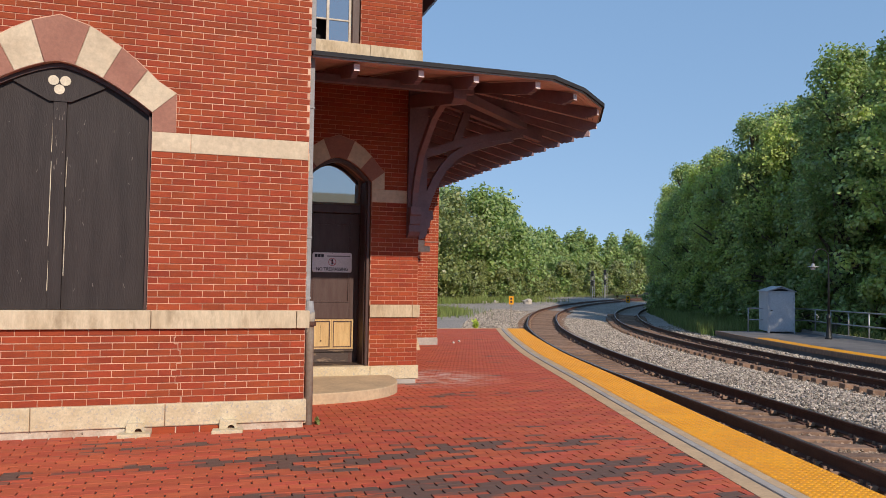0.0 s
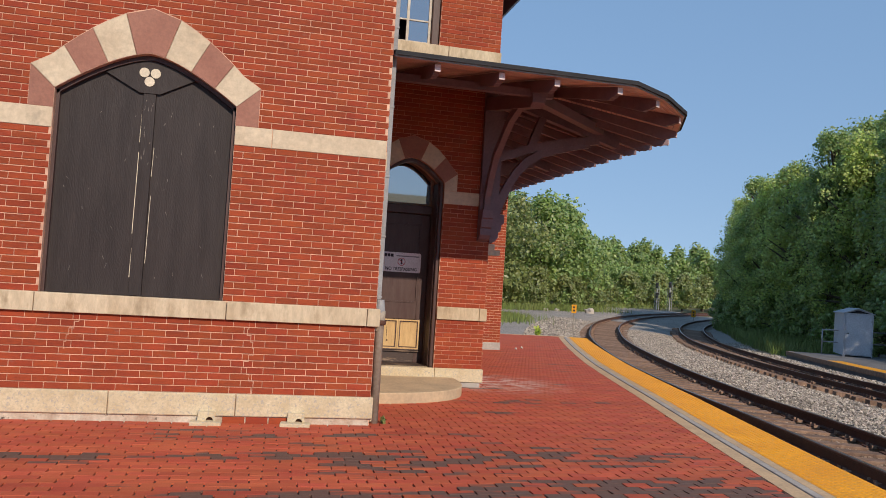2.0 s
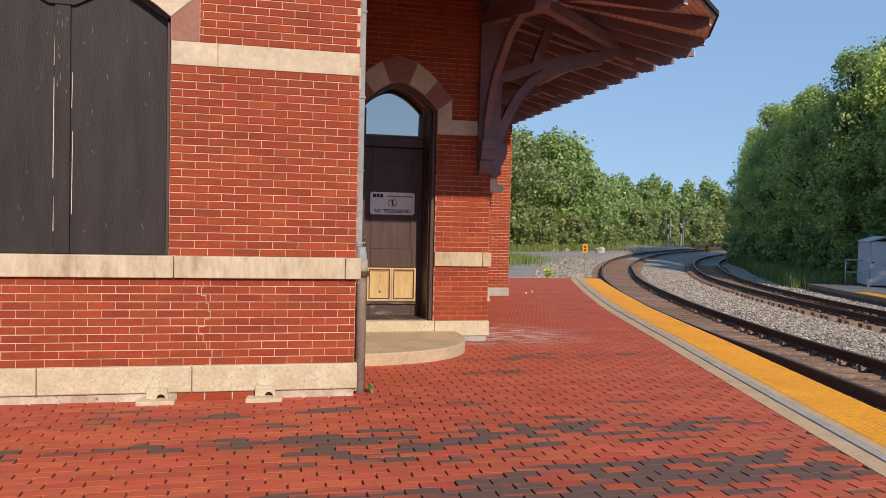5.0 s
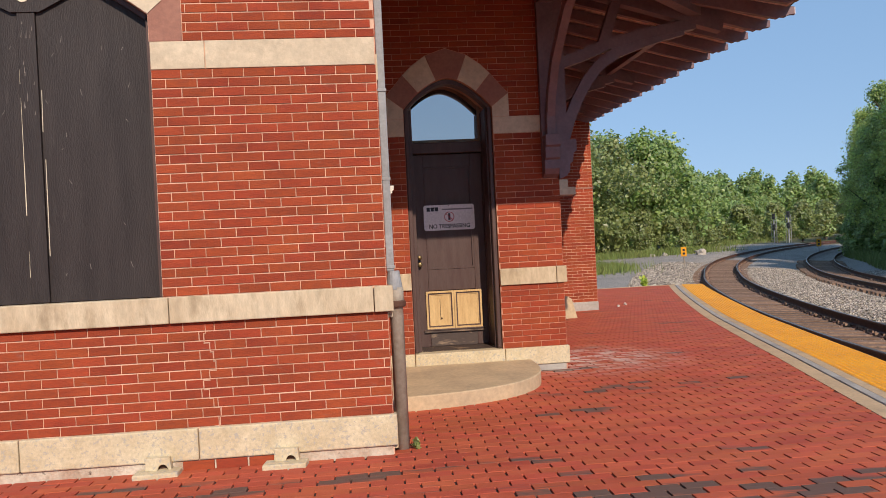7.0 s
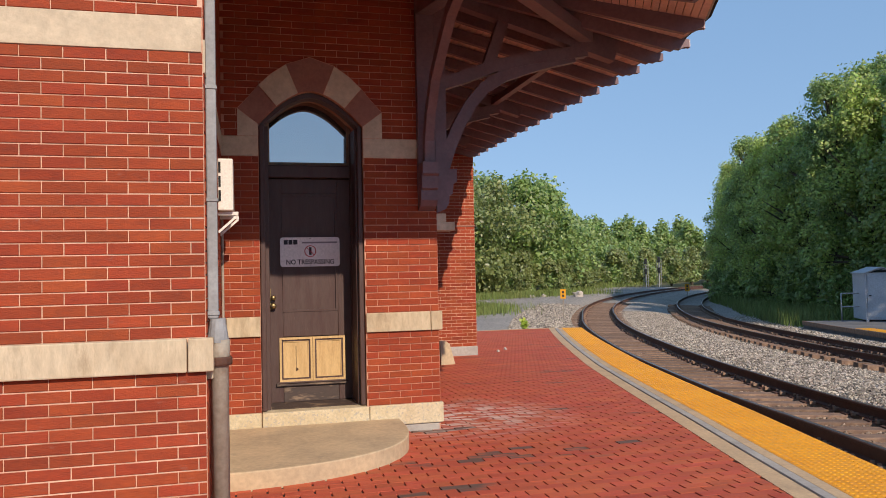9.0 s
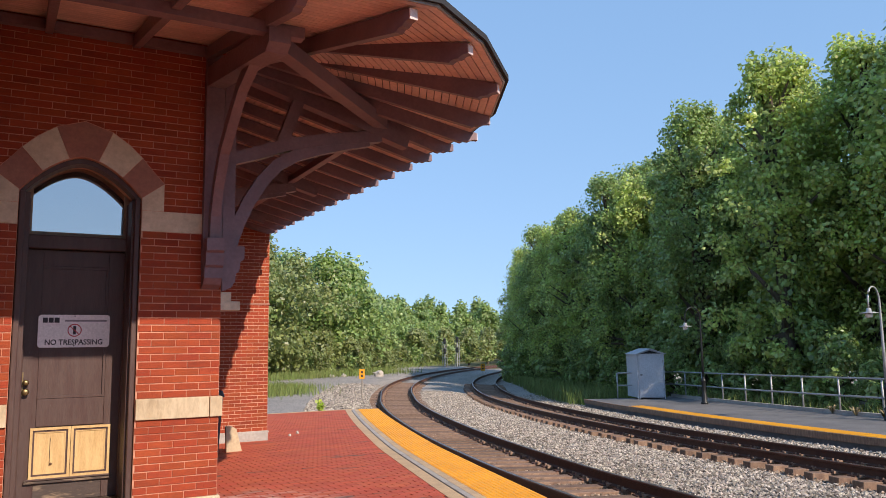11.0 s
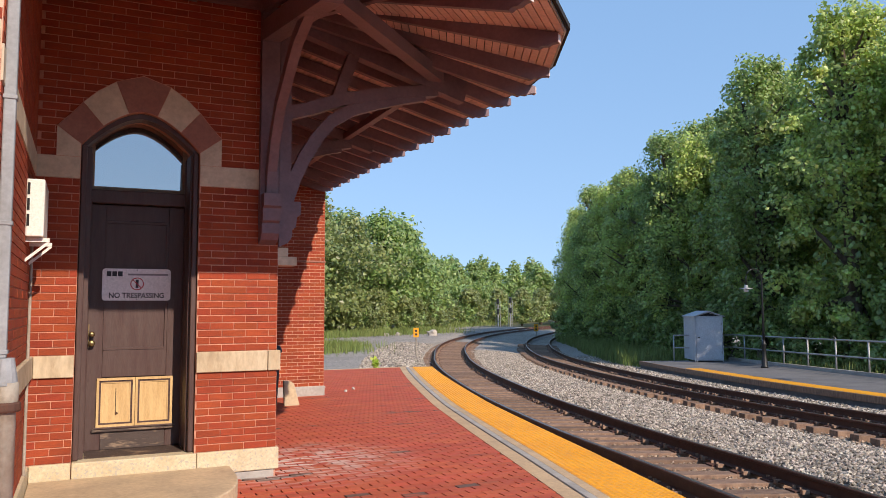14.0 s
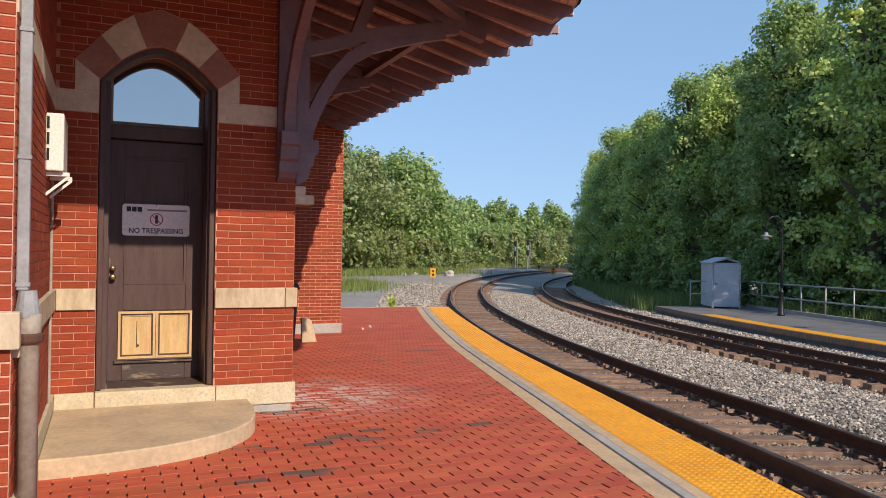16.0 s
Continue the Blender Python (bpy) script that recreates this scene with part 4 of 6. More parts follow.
stones_field("ballast", BALLAST, 56000, between(-4, 36, 2.45, 5.3), 0.029, 21, "loose grey crushed-stone ballast between the tracks")
stones_field("ballast", BALLAST_RUST, 20000, between(-4, 34, 0.85, 2.2), 0.024, 22, "rust-stained ballast between the rails")
stones_field("ballast", BALLAST_RUST, 12000, between(-1, 34, 5.2, 7.8), 0.032, 23, "rust-stained ballast under the far track")
stones_field("ballast", BALLAST, 14000, between(0, 34, 7.7, 9.3), 0.036, 24, "grey ballast beside the far platform")
stones_field("ballast", BALLAST, 6000, between(PLAT_END + 0.2, 40, -2.4, 0.6), 0.045, 25, "grey gravel shoulder beyond the platform end")

# far platform
P2A, P2B, P2D0, P2D1, P2Z = -14, 24.8, 9.45, 13.4, -0.40
bm = bmesh.new()
ribbon(bm, P2A, P2B, [(P2D0, P2Z - 0.4), (P2D1, P2Z - 0.4), (P2D1, P2Z), (P2D0, P2Z)], 1.0)
setting("far_platform", bm, ASPHALT, "dark asphalt low platform beyond the tracks", "platform")
bm = bmesh.new()
ribbon(bm, P2A, P2B, [(P2D0 - 0.06, P2Z - 0.16), (P2D0 - 0.004, P2Z - 0.16), (P2D0 - 0.004, P2Z + 0.004), (P2D0 - 0.06, P2Z + 0.004)], 1.0)
setting("platform_timber", bm, TIE, "dark timber edge beam of the far platform", "platform")
bm = bmesh.new()
ribbon(bm, P2A, 19.5, [(P2D0 + 0.05, P2Z), (P2D0 + 0.6, P2Z), (P2D0 + 0.6, P2Z + 0.006), (P2D0 + 0.05, P2Z + 0.006)], 1.0)
setting("far_yellow_line", bm, YELLOW, "yellow warning line on the far platform", "marking")
bm = bmesh.new()
ribbon(bm, P2A, P2B, [(P2D1 - 0.12, P2Z), (P2D1, P2Z), (P2D1, P2Z + 0.12), (P2D1 - 0.12, P2Z + 0.12)], 1.0)
setting("far_kerb", bm, GREY_CONC, "grey concrete toe kerb under the railing", "kerb")
railing = thing("railing", "galvanised two-rail pipe railing along the far platform", "railing")
for z in (0.55, 1.07):
    bm = bmesh.new()
    tube(bm, [at(s, P2D1 - 0.06, P2Z + z) for s in [P2A + (P2B - 0.3 - P2A) * i / 30 for i in range(31)]], 0.028, 8)
    part("handrail", bm, GALV, railing, smooth=True)
    bm = bmesh.new()
    tube(bm, [at(P2B - 0.3, P2D1 - 0.06, P2Z + z), at(P2B - 0.3, P2D1 - 2.6, P2Z + z)], 0.028, 8)
    part("handrail", bm, GALV, railing, smooth=True)
s = P2A + 0.5
while s < P2B:
    p = at(s, P2D1 - 0.06, P2Z)
    bm = bmesh.new()
    tube(bm, [p, p + Vector((0, 0, 1.09))], 0.028, 8)
    part("post", bm, GALV, railing, smooth=True)
    s += 1.75
p = at(P2B - 0.3, P2D1 - 2.6, P2Z)
bm = bmesh.new()
tube(bm, [p, p + Vector((0, 0, 1.09))], 0.028, 8)
part("post", bm, GALV, railing, smooth=True)

# ---- boarded front window ----
def arch_outline(c, half, foot, spring, rise, n=20):
    return [(c - half, foot), (c + half, foot)] + arch_line(c, half, spring, rise, n)[::-1]


window_front = thing("window_1", "tall arched window boarded over with charcoal painted plywood", "window", kind="structure")
line = arch_line(WC, WH, WSP, WR, 40)
for name, u0, u1, w in (("plywood_panel", WC - WH + 0.035, WC - 0.065, -0.115), ("plywood_panel", WC + 0.065, WC + WH - 0.035, -0.115)):
    bm = bmesh.new()
    pts = [(u0, WS + 0.002), (u1, WS + 0.002)]
    pts += [(u, z - 0.045) for u, z in line[::-1] if u0 < u < u1]
    if u1 < WC:
        pts.append((u0, arch_z(u0, WC, WH, WSP, WR) - 0.045))
        pts.insert(2, (u1, arch_z(u1, WC, WH, WSP, WR) - 0.045))
    else:
        pts.append((u0, arch_z(u0, WC, WH, WSP, WR) - 0.045))
        pts.insert(2, (u1, arch_z(u1, WC, WH, WSP, WR) - 0.045))
    prism(bm, pts, face_front, w - 0.03, w)
    part(name, bm, BOARD, window_front)
bm = bmesh.new()
prism(bm, [(WC - 0.062, WS + 0.002), (WC + 0.062, WS + 0.002), (WC + 0.062, 3.40), (WC - 0.062, 3.40)], face_front, -0.16, -0.095)
mull = part("mullion", bm, BOARD, window_front, "scratched dark centre mullion", bevel=0.004)
bm = bmesh.new()
tl = arch_line(WC, WH, WSP, WR, 40)
top = [(u, z - 0.05) for u, z in tl if abs(u - WC) < 0.46]
prism(bm, [(WC - 0.10, 3.36), (WC + 0.10, 3.36)] + top[::-1], face_front, -0.14, -0.085)
part("arched_head", bm, BOARD, window_front, "dark timber window head")
tr = part("trefoil", bmesh.new(), CREAM, window_front)
bm = bmesh.new()
for i, (du, dz) in enumerate(((0, -0.055), (-0.055, 0.035), (0.055, 0.035))):
    prism(bm, [(WC - 0.01 + du + 0.05 * math.cos(k * math.tau / 16), 3.535 + dz + 0.05 * math.sin(k * math.tau / 16)) for k in range(16)], face_front, -0.09, -0.079 + 0.0006 * i)
bm.to_mesh(tr.data)
bm.free()
tr.data.materials.clear()
tr.data.materials.append(CREAM)
for u, z0, z1, wd in ((WC - 0.075, 1.9, 2.75, 0.006), (WC - 0.072, 1.45, 1.75, 0.008), (WC + 0.072, 1.6, 2.3, 0.005), (WC + 0.070, 2.5, 2.8, 0.004), (WC - 0.07, 2.85, 3.2, 0.004)):
    bm = bmesh.new()
    prism(bm, [(u, z0), (u + wd, z0), (u + wd + 0.006, z1), (u + 0.006, z1)], face_front, -0.12, -0.1125)
    part("bare_edge", bm, CREAM, window_front, "chipped pale board edge")
CHIP = mat("grey_scratch", (0.20, 0.17, 0.15), 0.8, bump=0)
rc = random.Random(17)
for k in range(26):
    u = WC + rc.choice((-1, 1)) * rc.uniform(0.10, 0.78)
    z, ln, lean = rc.uniform(1.4, 3.15), rc.uniform(0.008, 0.05), rc.uniform(-0.02, 0.02)
    bm = bmesh.new()
    prism(bm, [(u, z), (u + 0.004, z), (u + 0.003 + lean, z + ln), (u + lean, z + ln)], face_front, -0.116, -0.1142)
    part("scratch", bm, CHIP, window_front, "small pale scratch")
for k in range(16):
    u, z = WC + rc.uniform(-0.045, 0.04), rc.uniform(2.6, 3.3)
    bm = bmesh.new()
    prism(bm, [(u, z), (u + 0.006, z), (u + 0.008, z + rc.uniform(0.01, 0.06)), (u + 0.002, z + 0.012)], face_front, -0.097, -0.0942)
    part("scratch", bm, CHIP, mull, "small pale scratch")
frame_pts = arch_line(WC, WH - 0.004, WSP, WR - 0.004, 30)
bm = bmesh.new()
for sg in (-1, 1):
    u0, u1 = (WC - WH + 0.002, WC - WH + 0.035) if sg < 0 else (WC + WH - 0.035, WC + WH - 0.002)
    prism(bm, [(u0, WS + 0.002), (u1, WS + 0.002), (u1, WSP), (u0, WSP)], face_front, -0.2, -0.06)
for (a, za), (b, zb) in zip(frame_pts, frame_pts[1:]):
    prism(bm, [(a, za - 0.045), (b, zb - 0.045), (b, zb - 0.002), (a, za - 0.002)], face_front, -0.2, -0.06)
part("window_frame", bm, DARK_PAINT, window_front)
# added near-black sheet in place of the unlit room behind the window
bm = bmesh.new()
prism(bm, arch_outline(WC, WH, WS, WSP, WR), face_front, -0.42, -0.40)
part("back_board", bm, DARK, window_front)

# ---- door ----
LY = 11.93


def leaf_face(u, z, w):
    return (u, LY - w, z)


doorway = thing("door_1", "worn dark brown panelled door with two bare pine lower panels", "door", kind="structure")
bm = bmesh.new()
box(bm, 1.085, LY, 0.28, 1.945, LY + 0.045, 2.625)
leaf = part("door_leaf", bm, DARK_PAINT, doorway)


def ring(bm, put, u0, u1, z0, z1, wd, a, b):
    for p in ((u0, u1, z0, z0 + wd), (u0, u1, z1 - wd, z1), (u0, u0 + wd, z0 + wd, z1 - wd), (u1 - wd, u1, z0 + wd, z1 - wd)):
        prism(bm, [(p[0], p[2]), (p[1], p[2]), (p[1], p[3]), (p[0], p[3])], put, a, b)


for name, u0, u1, z0, z1 in (("stile", 1.087, 1.225, 0.282, 2.623), ("stile", 1.805, 1.943, 0.282, 2.623), ("rail", 1.227, 1.803, 0.282, 0.49), ("rail", 1.227, 1.803, 0.965, 1.22), ("rail", 1.227, 1.803, 2.47, 2.623)):
    bm = bmesh.new()
    prism(bm, [(u0, z0), (u1, z0), (u1, z1), (u0, z1)], leaf_face, -0.002, 0.016)
    part(name, bm, DARK_PAINT, leaf, bevel=0.002)
bm = bmesh.new()
ring(bm, leaf_face, 1.227, 1.803, 1.222, 2.468, 0.022, -0.002, 0.022)
part("panel_moulding", bm, DARK_PAINT, leaf)
for u0, u1 in ((1.185, 1.525), (1.529, 1.868)):
    bm = bmesh.new()
    prism(bm, [(u0, 0.495), (u1, 0.495), (u1, 0.955), (u0, 0.955)], leaf_face, 0.004, 0.018)
    lp = part("lower_panel", bm, RAW_WOOD, leaf, "bare pine panel")
for u0, u1 in ((1.185, 1.525), (1.529, 1.868)):
    # the middle ring is coloured dark to draw the shaded gap between mouldings
    for g, wd, hgt in ((0.0, 0.022, 0.042), (0.022, 0.016, 0.030), (0.038, 0.012, 0.025)):
        bm = bmesh.new()
        ring(bm, leaf_face, u0 + g, u1 - g, 0.495 + g, 0.955 - g, wd, 0.016, hgt)
        part("bolection_moulding", bm, DARK_PAINT if g == 0.022 else RAW_WOOD, leaf, "scraped pine moulding, middle ring darkened as a shaded gap")
bm = bmesh.new()
prism(bm, [(1.165, 0.470), (1.885, 0.470), (1.885, 0.494), (1.165, 0.494)], leaf_face, 0.0, 0.05)
part("moulding_ledge", bm, DARK_PAINT, leaf, bevel=0.004)
bm = bmesh.new()
spin(bm, [(0.010, 0.0), (0.013, 0.004), (0.013, 0.01), (0.004, 0.012)], (0, 0, 0), 10)
kn = part("knot", bm, mat("dark_knot", (0.12, 0.06, 0.03), 0.7, bump=0), leaf, "dark knot hole")
kn.matrix_local = pose(1.365, LY - 0.017, 0.62, 90, 0, 0)
for z, r in ((1.375, 0.026), (1.29, 0.030)):
    bm = bmesh.new()
    spin(bm, [(r * 0.9, 0.0), (r * 0.9, 0.006), (r * 0.45, 0.010), (r * 0.45, 0.03), (r, 0.04), (r * 1.05, 0.052), (r * 0.7, 0.064)], (0, 0, 0), 16)
    k = part("door_knob", bm, BRASS, leaf, "tarnished brass knob", smooth=True)
    k.matrix_local = pose(1.128, LY - 0.016, z, 90, 0, 0)
bm = bmesh.new()
box(bm, 1.098, LY - 0.02, 1.25, 1.106, LY - 0.014, 1.47)
part("lock_plate", bm, BRASS, leaf)
# the scuffed foot of the door, a nail-worn sill under the pine panels and a mortised lock cover
SCUFF = mat("scuffed_dark_paint", (0.075, 0.052, 0.044), 0.6, vary=(0.055, 0.038, 0.033), scale=5, stretch=(1, 1, 4), spots=(0.26, 0.18, 0.12), spot_scale=5, spot_cut=(0.52, 0.66), bump_scale=50)
bm = bmesh.new()
prism(bm, [(1.229, 0.284), (1.801, 0.284), (1.801, 0.44), (1.229, 0.44)], leaf_face, 0.0165, 0.0185)
part("kick_rail", bm, SCUFF, leaf, "scuffed bottom rail with bare wood showing")
bm = bmesh.new()
prism(bm, [(1.15, 0.452), (1.90, 0.452), (1.90, 0.484), (1.15, 0.484)], leaf_face, 0.0165, 0.05)
part("panel_ledge", bm, SCUFF, leaf, "worn ledge under the pine panels", bevel=0.004)
bm = bmesh.new()
prism(bm, [(1.515, 0.60), (1.521, 0.60), (1.521, 0.86), (1.515, 0.86)], lambda u, z, w: leaf_face(u - 0.163, z, w), 0.018, 0.0188)
part("split", bm, DARK, leaf, "dark split in the pine")
# frame in the deep reveal
for u0, u1, w0, w1 in ((GC - GH + 0.003, 1.083, -0.56, -0.10), (1.947, GC + GH - 0.003, -0.56, -0.10)):
    bm = bmesh.new()
    prism(bm, [(u0, 0.28), (u1, 0.28), (u1, GSP), (u0, GSP)], face_door, w0, w1)
    part("door_jamb", bm, DARK_PAINT, doorway, bevel=0.004)
for u0, u1, w in ((GC - GH + 0.005, GC - GH + 0.055, -0.03), (GC + GH - 0.055, GC + GH - 0.005, -0.03), (GC - GH + 0.02, 1.093, -0.4), (1.937, GC + GH - 0.02, -0.4)):
    bm = bmesh.new()
    prism(bm, [(u0, 0.28), (u1, 0.28), (u1, GSP), (u0, GSP)], face_door, w - 0.07, w)
    part("jamb_moulding", bm, DARK_PAINT, doorway, bevel=0.01)
bm = bmesh.new()
for (a, za), (b, zb) in zip(arch_line(GC, GH - 0.004, GSP, GR - 0.004, 24), arch_line(GC, GH - 0.004, GSP, GR - 0.004, 24)[1:]):
    prism(bm, [(a, za - 0.05), (b, zb - 0.05), (b, zb - 0.002), (a, za - 0.002)], face_door, -0.22, -0.05)
part("arched_head", bm, DARK_PAINT, doorway)
bm = bmesh.new()
box(bm, 1.09, DY + 0.12, 0.2765, 1.94, LY + 0.03, 0.2795)
part("door_sill", bm, SCUFF, doorway, "worn brown timber sill")
bm = bmesh.new()
box(bm, 1.06, LY - 0.10, 2.63, 1.96, LY + 0.05, 2.76)
part("transom_bar", bm, DARK_PAINT, doorway, bevel=0.01)
SASH = mat("weathered_sash_paint", (0.34, 0.25, 0.17), 0.7, vary=(0.20, 0.14, 0.10), scale=6, bump_scale=60)
bm = bmesh.new()
hw = 0.405
inner = arch_line(GC + 0.01, hw, 3.215, 0.235, 16, 1.5)
outer = arch_line(GC + 0.01, hw + 0.045, 3.235, 0.265, 16, 1.5)
for a, b, c, d in zip(inner, inner[1:], outer, outer[1:]):
    prism(bm, [a, b, d, c], leaf_face, -0.03, 0.03)
cx = GC + 0.01
for p in ((cx - hw - 0.045, cx - hw, 2.765, 3.235), (cx + hw, cx + hw + 0.045, 2.765, 3.235), (cx - hw, cx + hw, 2.765, 2.80)):
    prism(bm, [(p[0], p[2]), (p[1], p[2]), (p[1], p[3]), (p[0], p[3])], leaf_face, -0.03, 0.03)
part("transom_sash", bm, SASH, doorway, "weathered brown transom sash")
bm = bmesh.new()
# the pane is tilted out at its top so that it mirrors lower, paler sky
prism(bm, [(cx - hw, 2.80), (cx + hw, 2.80)] + inner[::-1], lambda u, z, w: leaf_face(u, z, w + (z - 2.80) * 0.055), -0.020, -0.014)
part("transom_pane", bm, PANE, doorway, "arched glass reflecting the sky")
# near-black sheet added behind the door for the unlit inside
bm = bmesh.new()
prism(bm, arch_outline(GC, GH, 0.28, GSP, GR), face_door, -0.615, -0.60)
part("back_board", bm, DARK, doorway)

# ---- notice on the door ----
notice = thing("warning_sign", "white metal no-trespassing sign screwed to the dark door", "sign")
S0, S1, T0, T1 = 1.205, 1.828, 1.695, 2.005


def rounded(u0, u1, z0, z1, r, n=5):
    out = []
    for cx_, cz_, a0 in ((u1 - r, z0 + r, -90), (u1 - r, z1 - r, 0), (u0 + r, z1 - r, 90), (u0 + r, z0 + r, 180)):
        for k in range(n + 1):
            a = radians(a0 + 90 * k / n)
            out.append((cx_ + r * math.cos(a), cz_ + r * math.sin(a)))
    return out


SF = 0.034
bm = bmesh.new()
prism(bm, rounded(S0, S1, T0, T1, 0.03), leaf_face, SF, SF + 0.003)
part("plate", bm, SIGN_W, notice)


def bars(items, material, name="mark"):
    for u0, u1, z0, z1 in items:
        bm = bmesh.new()
        prism(bm, [(u0, z0), (u1, z0), (u1, z1), (u0, z1)], leaf_face, SF + 0.003, SF + 0.0042)
        part(name, bm, material, notice)


bars([(1.243, 1.285, 1.930, 1.978), (1.292, 1.334, 1.930, 1.978), (1.341, 1.385, 1.930, 1.978)], SIGN_K, "emblem")
bars([(1.432, 1.80, 1.940, 1.958)], mat("sign_grey", (0.25, 0.23, 0.25), 0.5, bump=0), "unread_line")
cxs, czs, ro = 1.518, 1.858, 0.062
bm = bmesh.new()
for k in range(24):
    a, b = k * math.tau / 24, (k + 1) * math.tau / 24
    prism(bm, [(cxs + r * math.cos(q), czs + r * math.sin(q)) for r, q in ((ro, a), (ro, b), (ro - 0.009, b), (ro - 0.009, a))], leaf_face, SF + 0.003, SF + 0.0042)
bmesh.ops.remove_doubles(bm, verts=bm.verts, dist=0.00001)
part("red_ring", bm, SIGN_R, notice)
bm = bmesh.new()
prism(bm, [(cxs - 0.042, czs + 0.036), (cxs - 0.036, czs + 0.042), (cxs + 0.042, czs - 0.036), (cxs + 0.036, czs - 0.042)], leaf_face, SF + 0.0042, SF + 0.0052)
part("red_slash", bm, SIGN_R, notice)
bars([(cxs - 0.013, cxs + 0.013, czs - 0.04, czs + 0.042)], SIGN_K, "dark_symbol")


def lettering(text, size, u, z, parent, material, put_matrix):
    cu = bpy.data.curves.new("lettering", "FONT")
    cu.body, cu.size, cu.align_x, cu.extrude, cu.offset = text, size, "CENTER", 0.0008, 0.0016
    tmp = bpy.data.objects.new("lettering", cu)
    me = bpy.data.meshes.new_from_object(tmp)
    bpy.data.objects.remove(tmp)
    me.materials.clear()
    me.materials.append(material)
    ob = new("lettering", me)
    ob.parent = parent
    ob.matrix_local = put_matrix
    return ob


t = lettering("NO TRESPASSING", 0.075, 0, 0, notice, SIGN_K, pose(1.517, LY - SF - 0.004, 1.722, 90, 0, 0))
t.scale = (0.5 / max(t.dimensions.x, 0.01),) * 2 + (1.0,)
t.scale.y = 0.052 / max(t.dimensions.y, 0.01)
for z in (T0 + 0.015, T1 - 0.012):
    bm = bmesh.new()
    spin(bm, [(0.006, 0), (0.006, 0.002), (0.003, 0.003)], (0, 0, 0), 8)
    part("screw", bm, SIGN_K, notice).matrix_local = pose(1.517, LY - SF - 0.003, z, 90, 0, 0)

# ---- high window ----
window_up = thing("window_2", "old white-framed sash window with one missing pane", "window", kind="structure")
OLDWHITE = mat("flaking_white_paint", (0.60, 0.56, 0.48), 0.7, vary=(0.45, 0.40, 0.32), scale=8, bump_scale=80)
bm = bmesh.new()
box(bm, UW1 - 0.12, DY + 0.06, UZ0, UW1 - 0.002, DY + 0.25, UZ1)
part("window_jamb", bm, DARK_PAINT, window_up, bevel=0.01)
bm = bmesh.new()
box(bm, UW0 + 0.002, DY + 0.06, UZ0, UW0 + 0.06, DY + 0.25, UZ1)
part("window_jamb", bm, DARK_PAINT, window_up, bevel=0.01)
sx = [UW0 + 0.06, 1.31, UW1 - 0.12]
for a, b in ((sx[0], sx[0] + 0.045), (sx[1] - 0.02, sx[1] + 0.02), (sx[2] - 0.045, sx[2])):
    bm = bmesh.new()
    box(bm, a, DY + 0.12, UZ0, b, DY + 0.16, UZ1)
    part("sash_bar", bm, OLDWHITE, window_up)
for z in (UZ0, 5.58, 5.98, 6.36, 6.8):
    for a, b in ((sx[0] + 0.046, sx[1] - 0.021), (sx[1] + 0.021, sx[2] - 0.046)):
        bm = bmesh.new()
        box(bm, a, DY + 0.122, z, b, DY + 0.158, z + (0.05 if z == UZ0 else 0.022))
        part("glazing_bar", bm, OLDWHITE, window_up)
for z0, z1 in ((UZ0 + 0.05, 5.58), (5.602, 5.98), (6.002, 6.36), (6.382, 6.8)):
    for k, (a, b) in enumerate(((sx[0] + 0.045, sx[1] - 0.02), (sx[1] + 0.02, sx[2] - 0.045))):
        if k == 0 and z0 < 5.3:
            continue
        bm = bmesh.new()
        box(bm, a, DY + 0.138, z0, b, DY + 0.142, z1)
        part("pane", bm, PANE, window_up)
# added near-black sheet: the dark room seen through the missing pane
bm = bmesh.new()
box(bm, UW0, DY + 0.38, UZ0, UW1, DY + 0.395, UZ1)
part("back_board", bm, DARK, window_up)

# ---- doorstep ----
bm = bmesh.new()
edge = []
for k in range(25):
    a = k / 24 * math.pi / 2
    edge.append((0.66 + 1.68 * math.sin(a) ** 0.95, 11.365 - 1.70 * max(math.cos(a), 0.0) ** 0.62))
prism(bm, [(DX0 + 0.034, 11.365), (DX0 + 0.034, 9.665)] + edge[1:], lambda u, v, w: (u, v, w), -0.05, 0.14)
step = tagged(part("doorstep", bm, CONCRETE, None, bevel=0.012), "curved tan concrete doorstep with a rounded worn edge", "doorstep", kind="")

# ---- downspout ----
pipe = thing("downspout", "grey downspout with cast iron boot at the wall corner", "downspout")
PX, PY = DX0 + 0.036, FY + 0.145
bm = bmesh.new()
box(bm, PX - 0.03, PY - 0.03, 1.36, PX + 0.03, PY + 0.03, TOP - 0.05)
part("spout", bm, SPOUT, pipe, bevel=0.008)
for z in (1.38, 2.05, 2.72, 3.5, 4.4):
    bm = bmesh.new()
    box(bm, PX - 0.036, PY - 0.036, z, PX + 0.036, PY + 0.036, z + 0.022)
    part("joint_band", bm, SPOUT, pipe, bevel=0.003)
bm = bmesh.new()
spin(bm, [(0.045, 1.36), (0.05, 1.32), (0.062, 1.24), (0.062, 1.22)], (PX + 0.024, PY, 0), 14)
part("funnel", bm, SPOUT, pipe, "grey metal reducer")
bm = bmesh.new()
spin(bm, [(0.06, 1.235), (0.06, 1.12), (0.052, 1.11), (0.052, 0.0)], (PX + 0.032, PY, 0.0), 14)
part("boot_pipe", bm, OLD_PIPE, pipe, "weathered iron boot pipe", smooth=True)
bm = bmesh.new()
spin(bm, [(0.07, 1.085), (0.074, 1.095), (0.074, 1.125), (0.068, 1.135)], (PX + 0.032, PY, 0.0), 14)
part("clamp", bm, RUST, pipe)

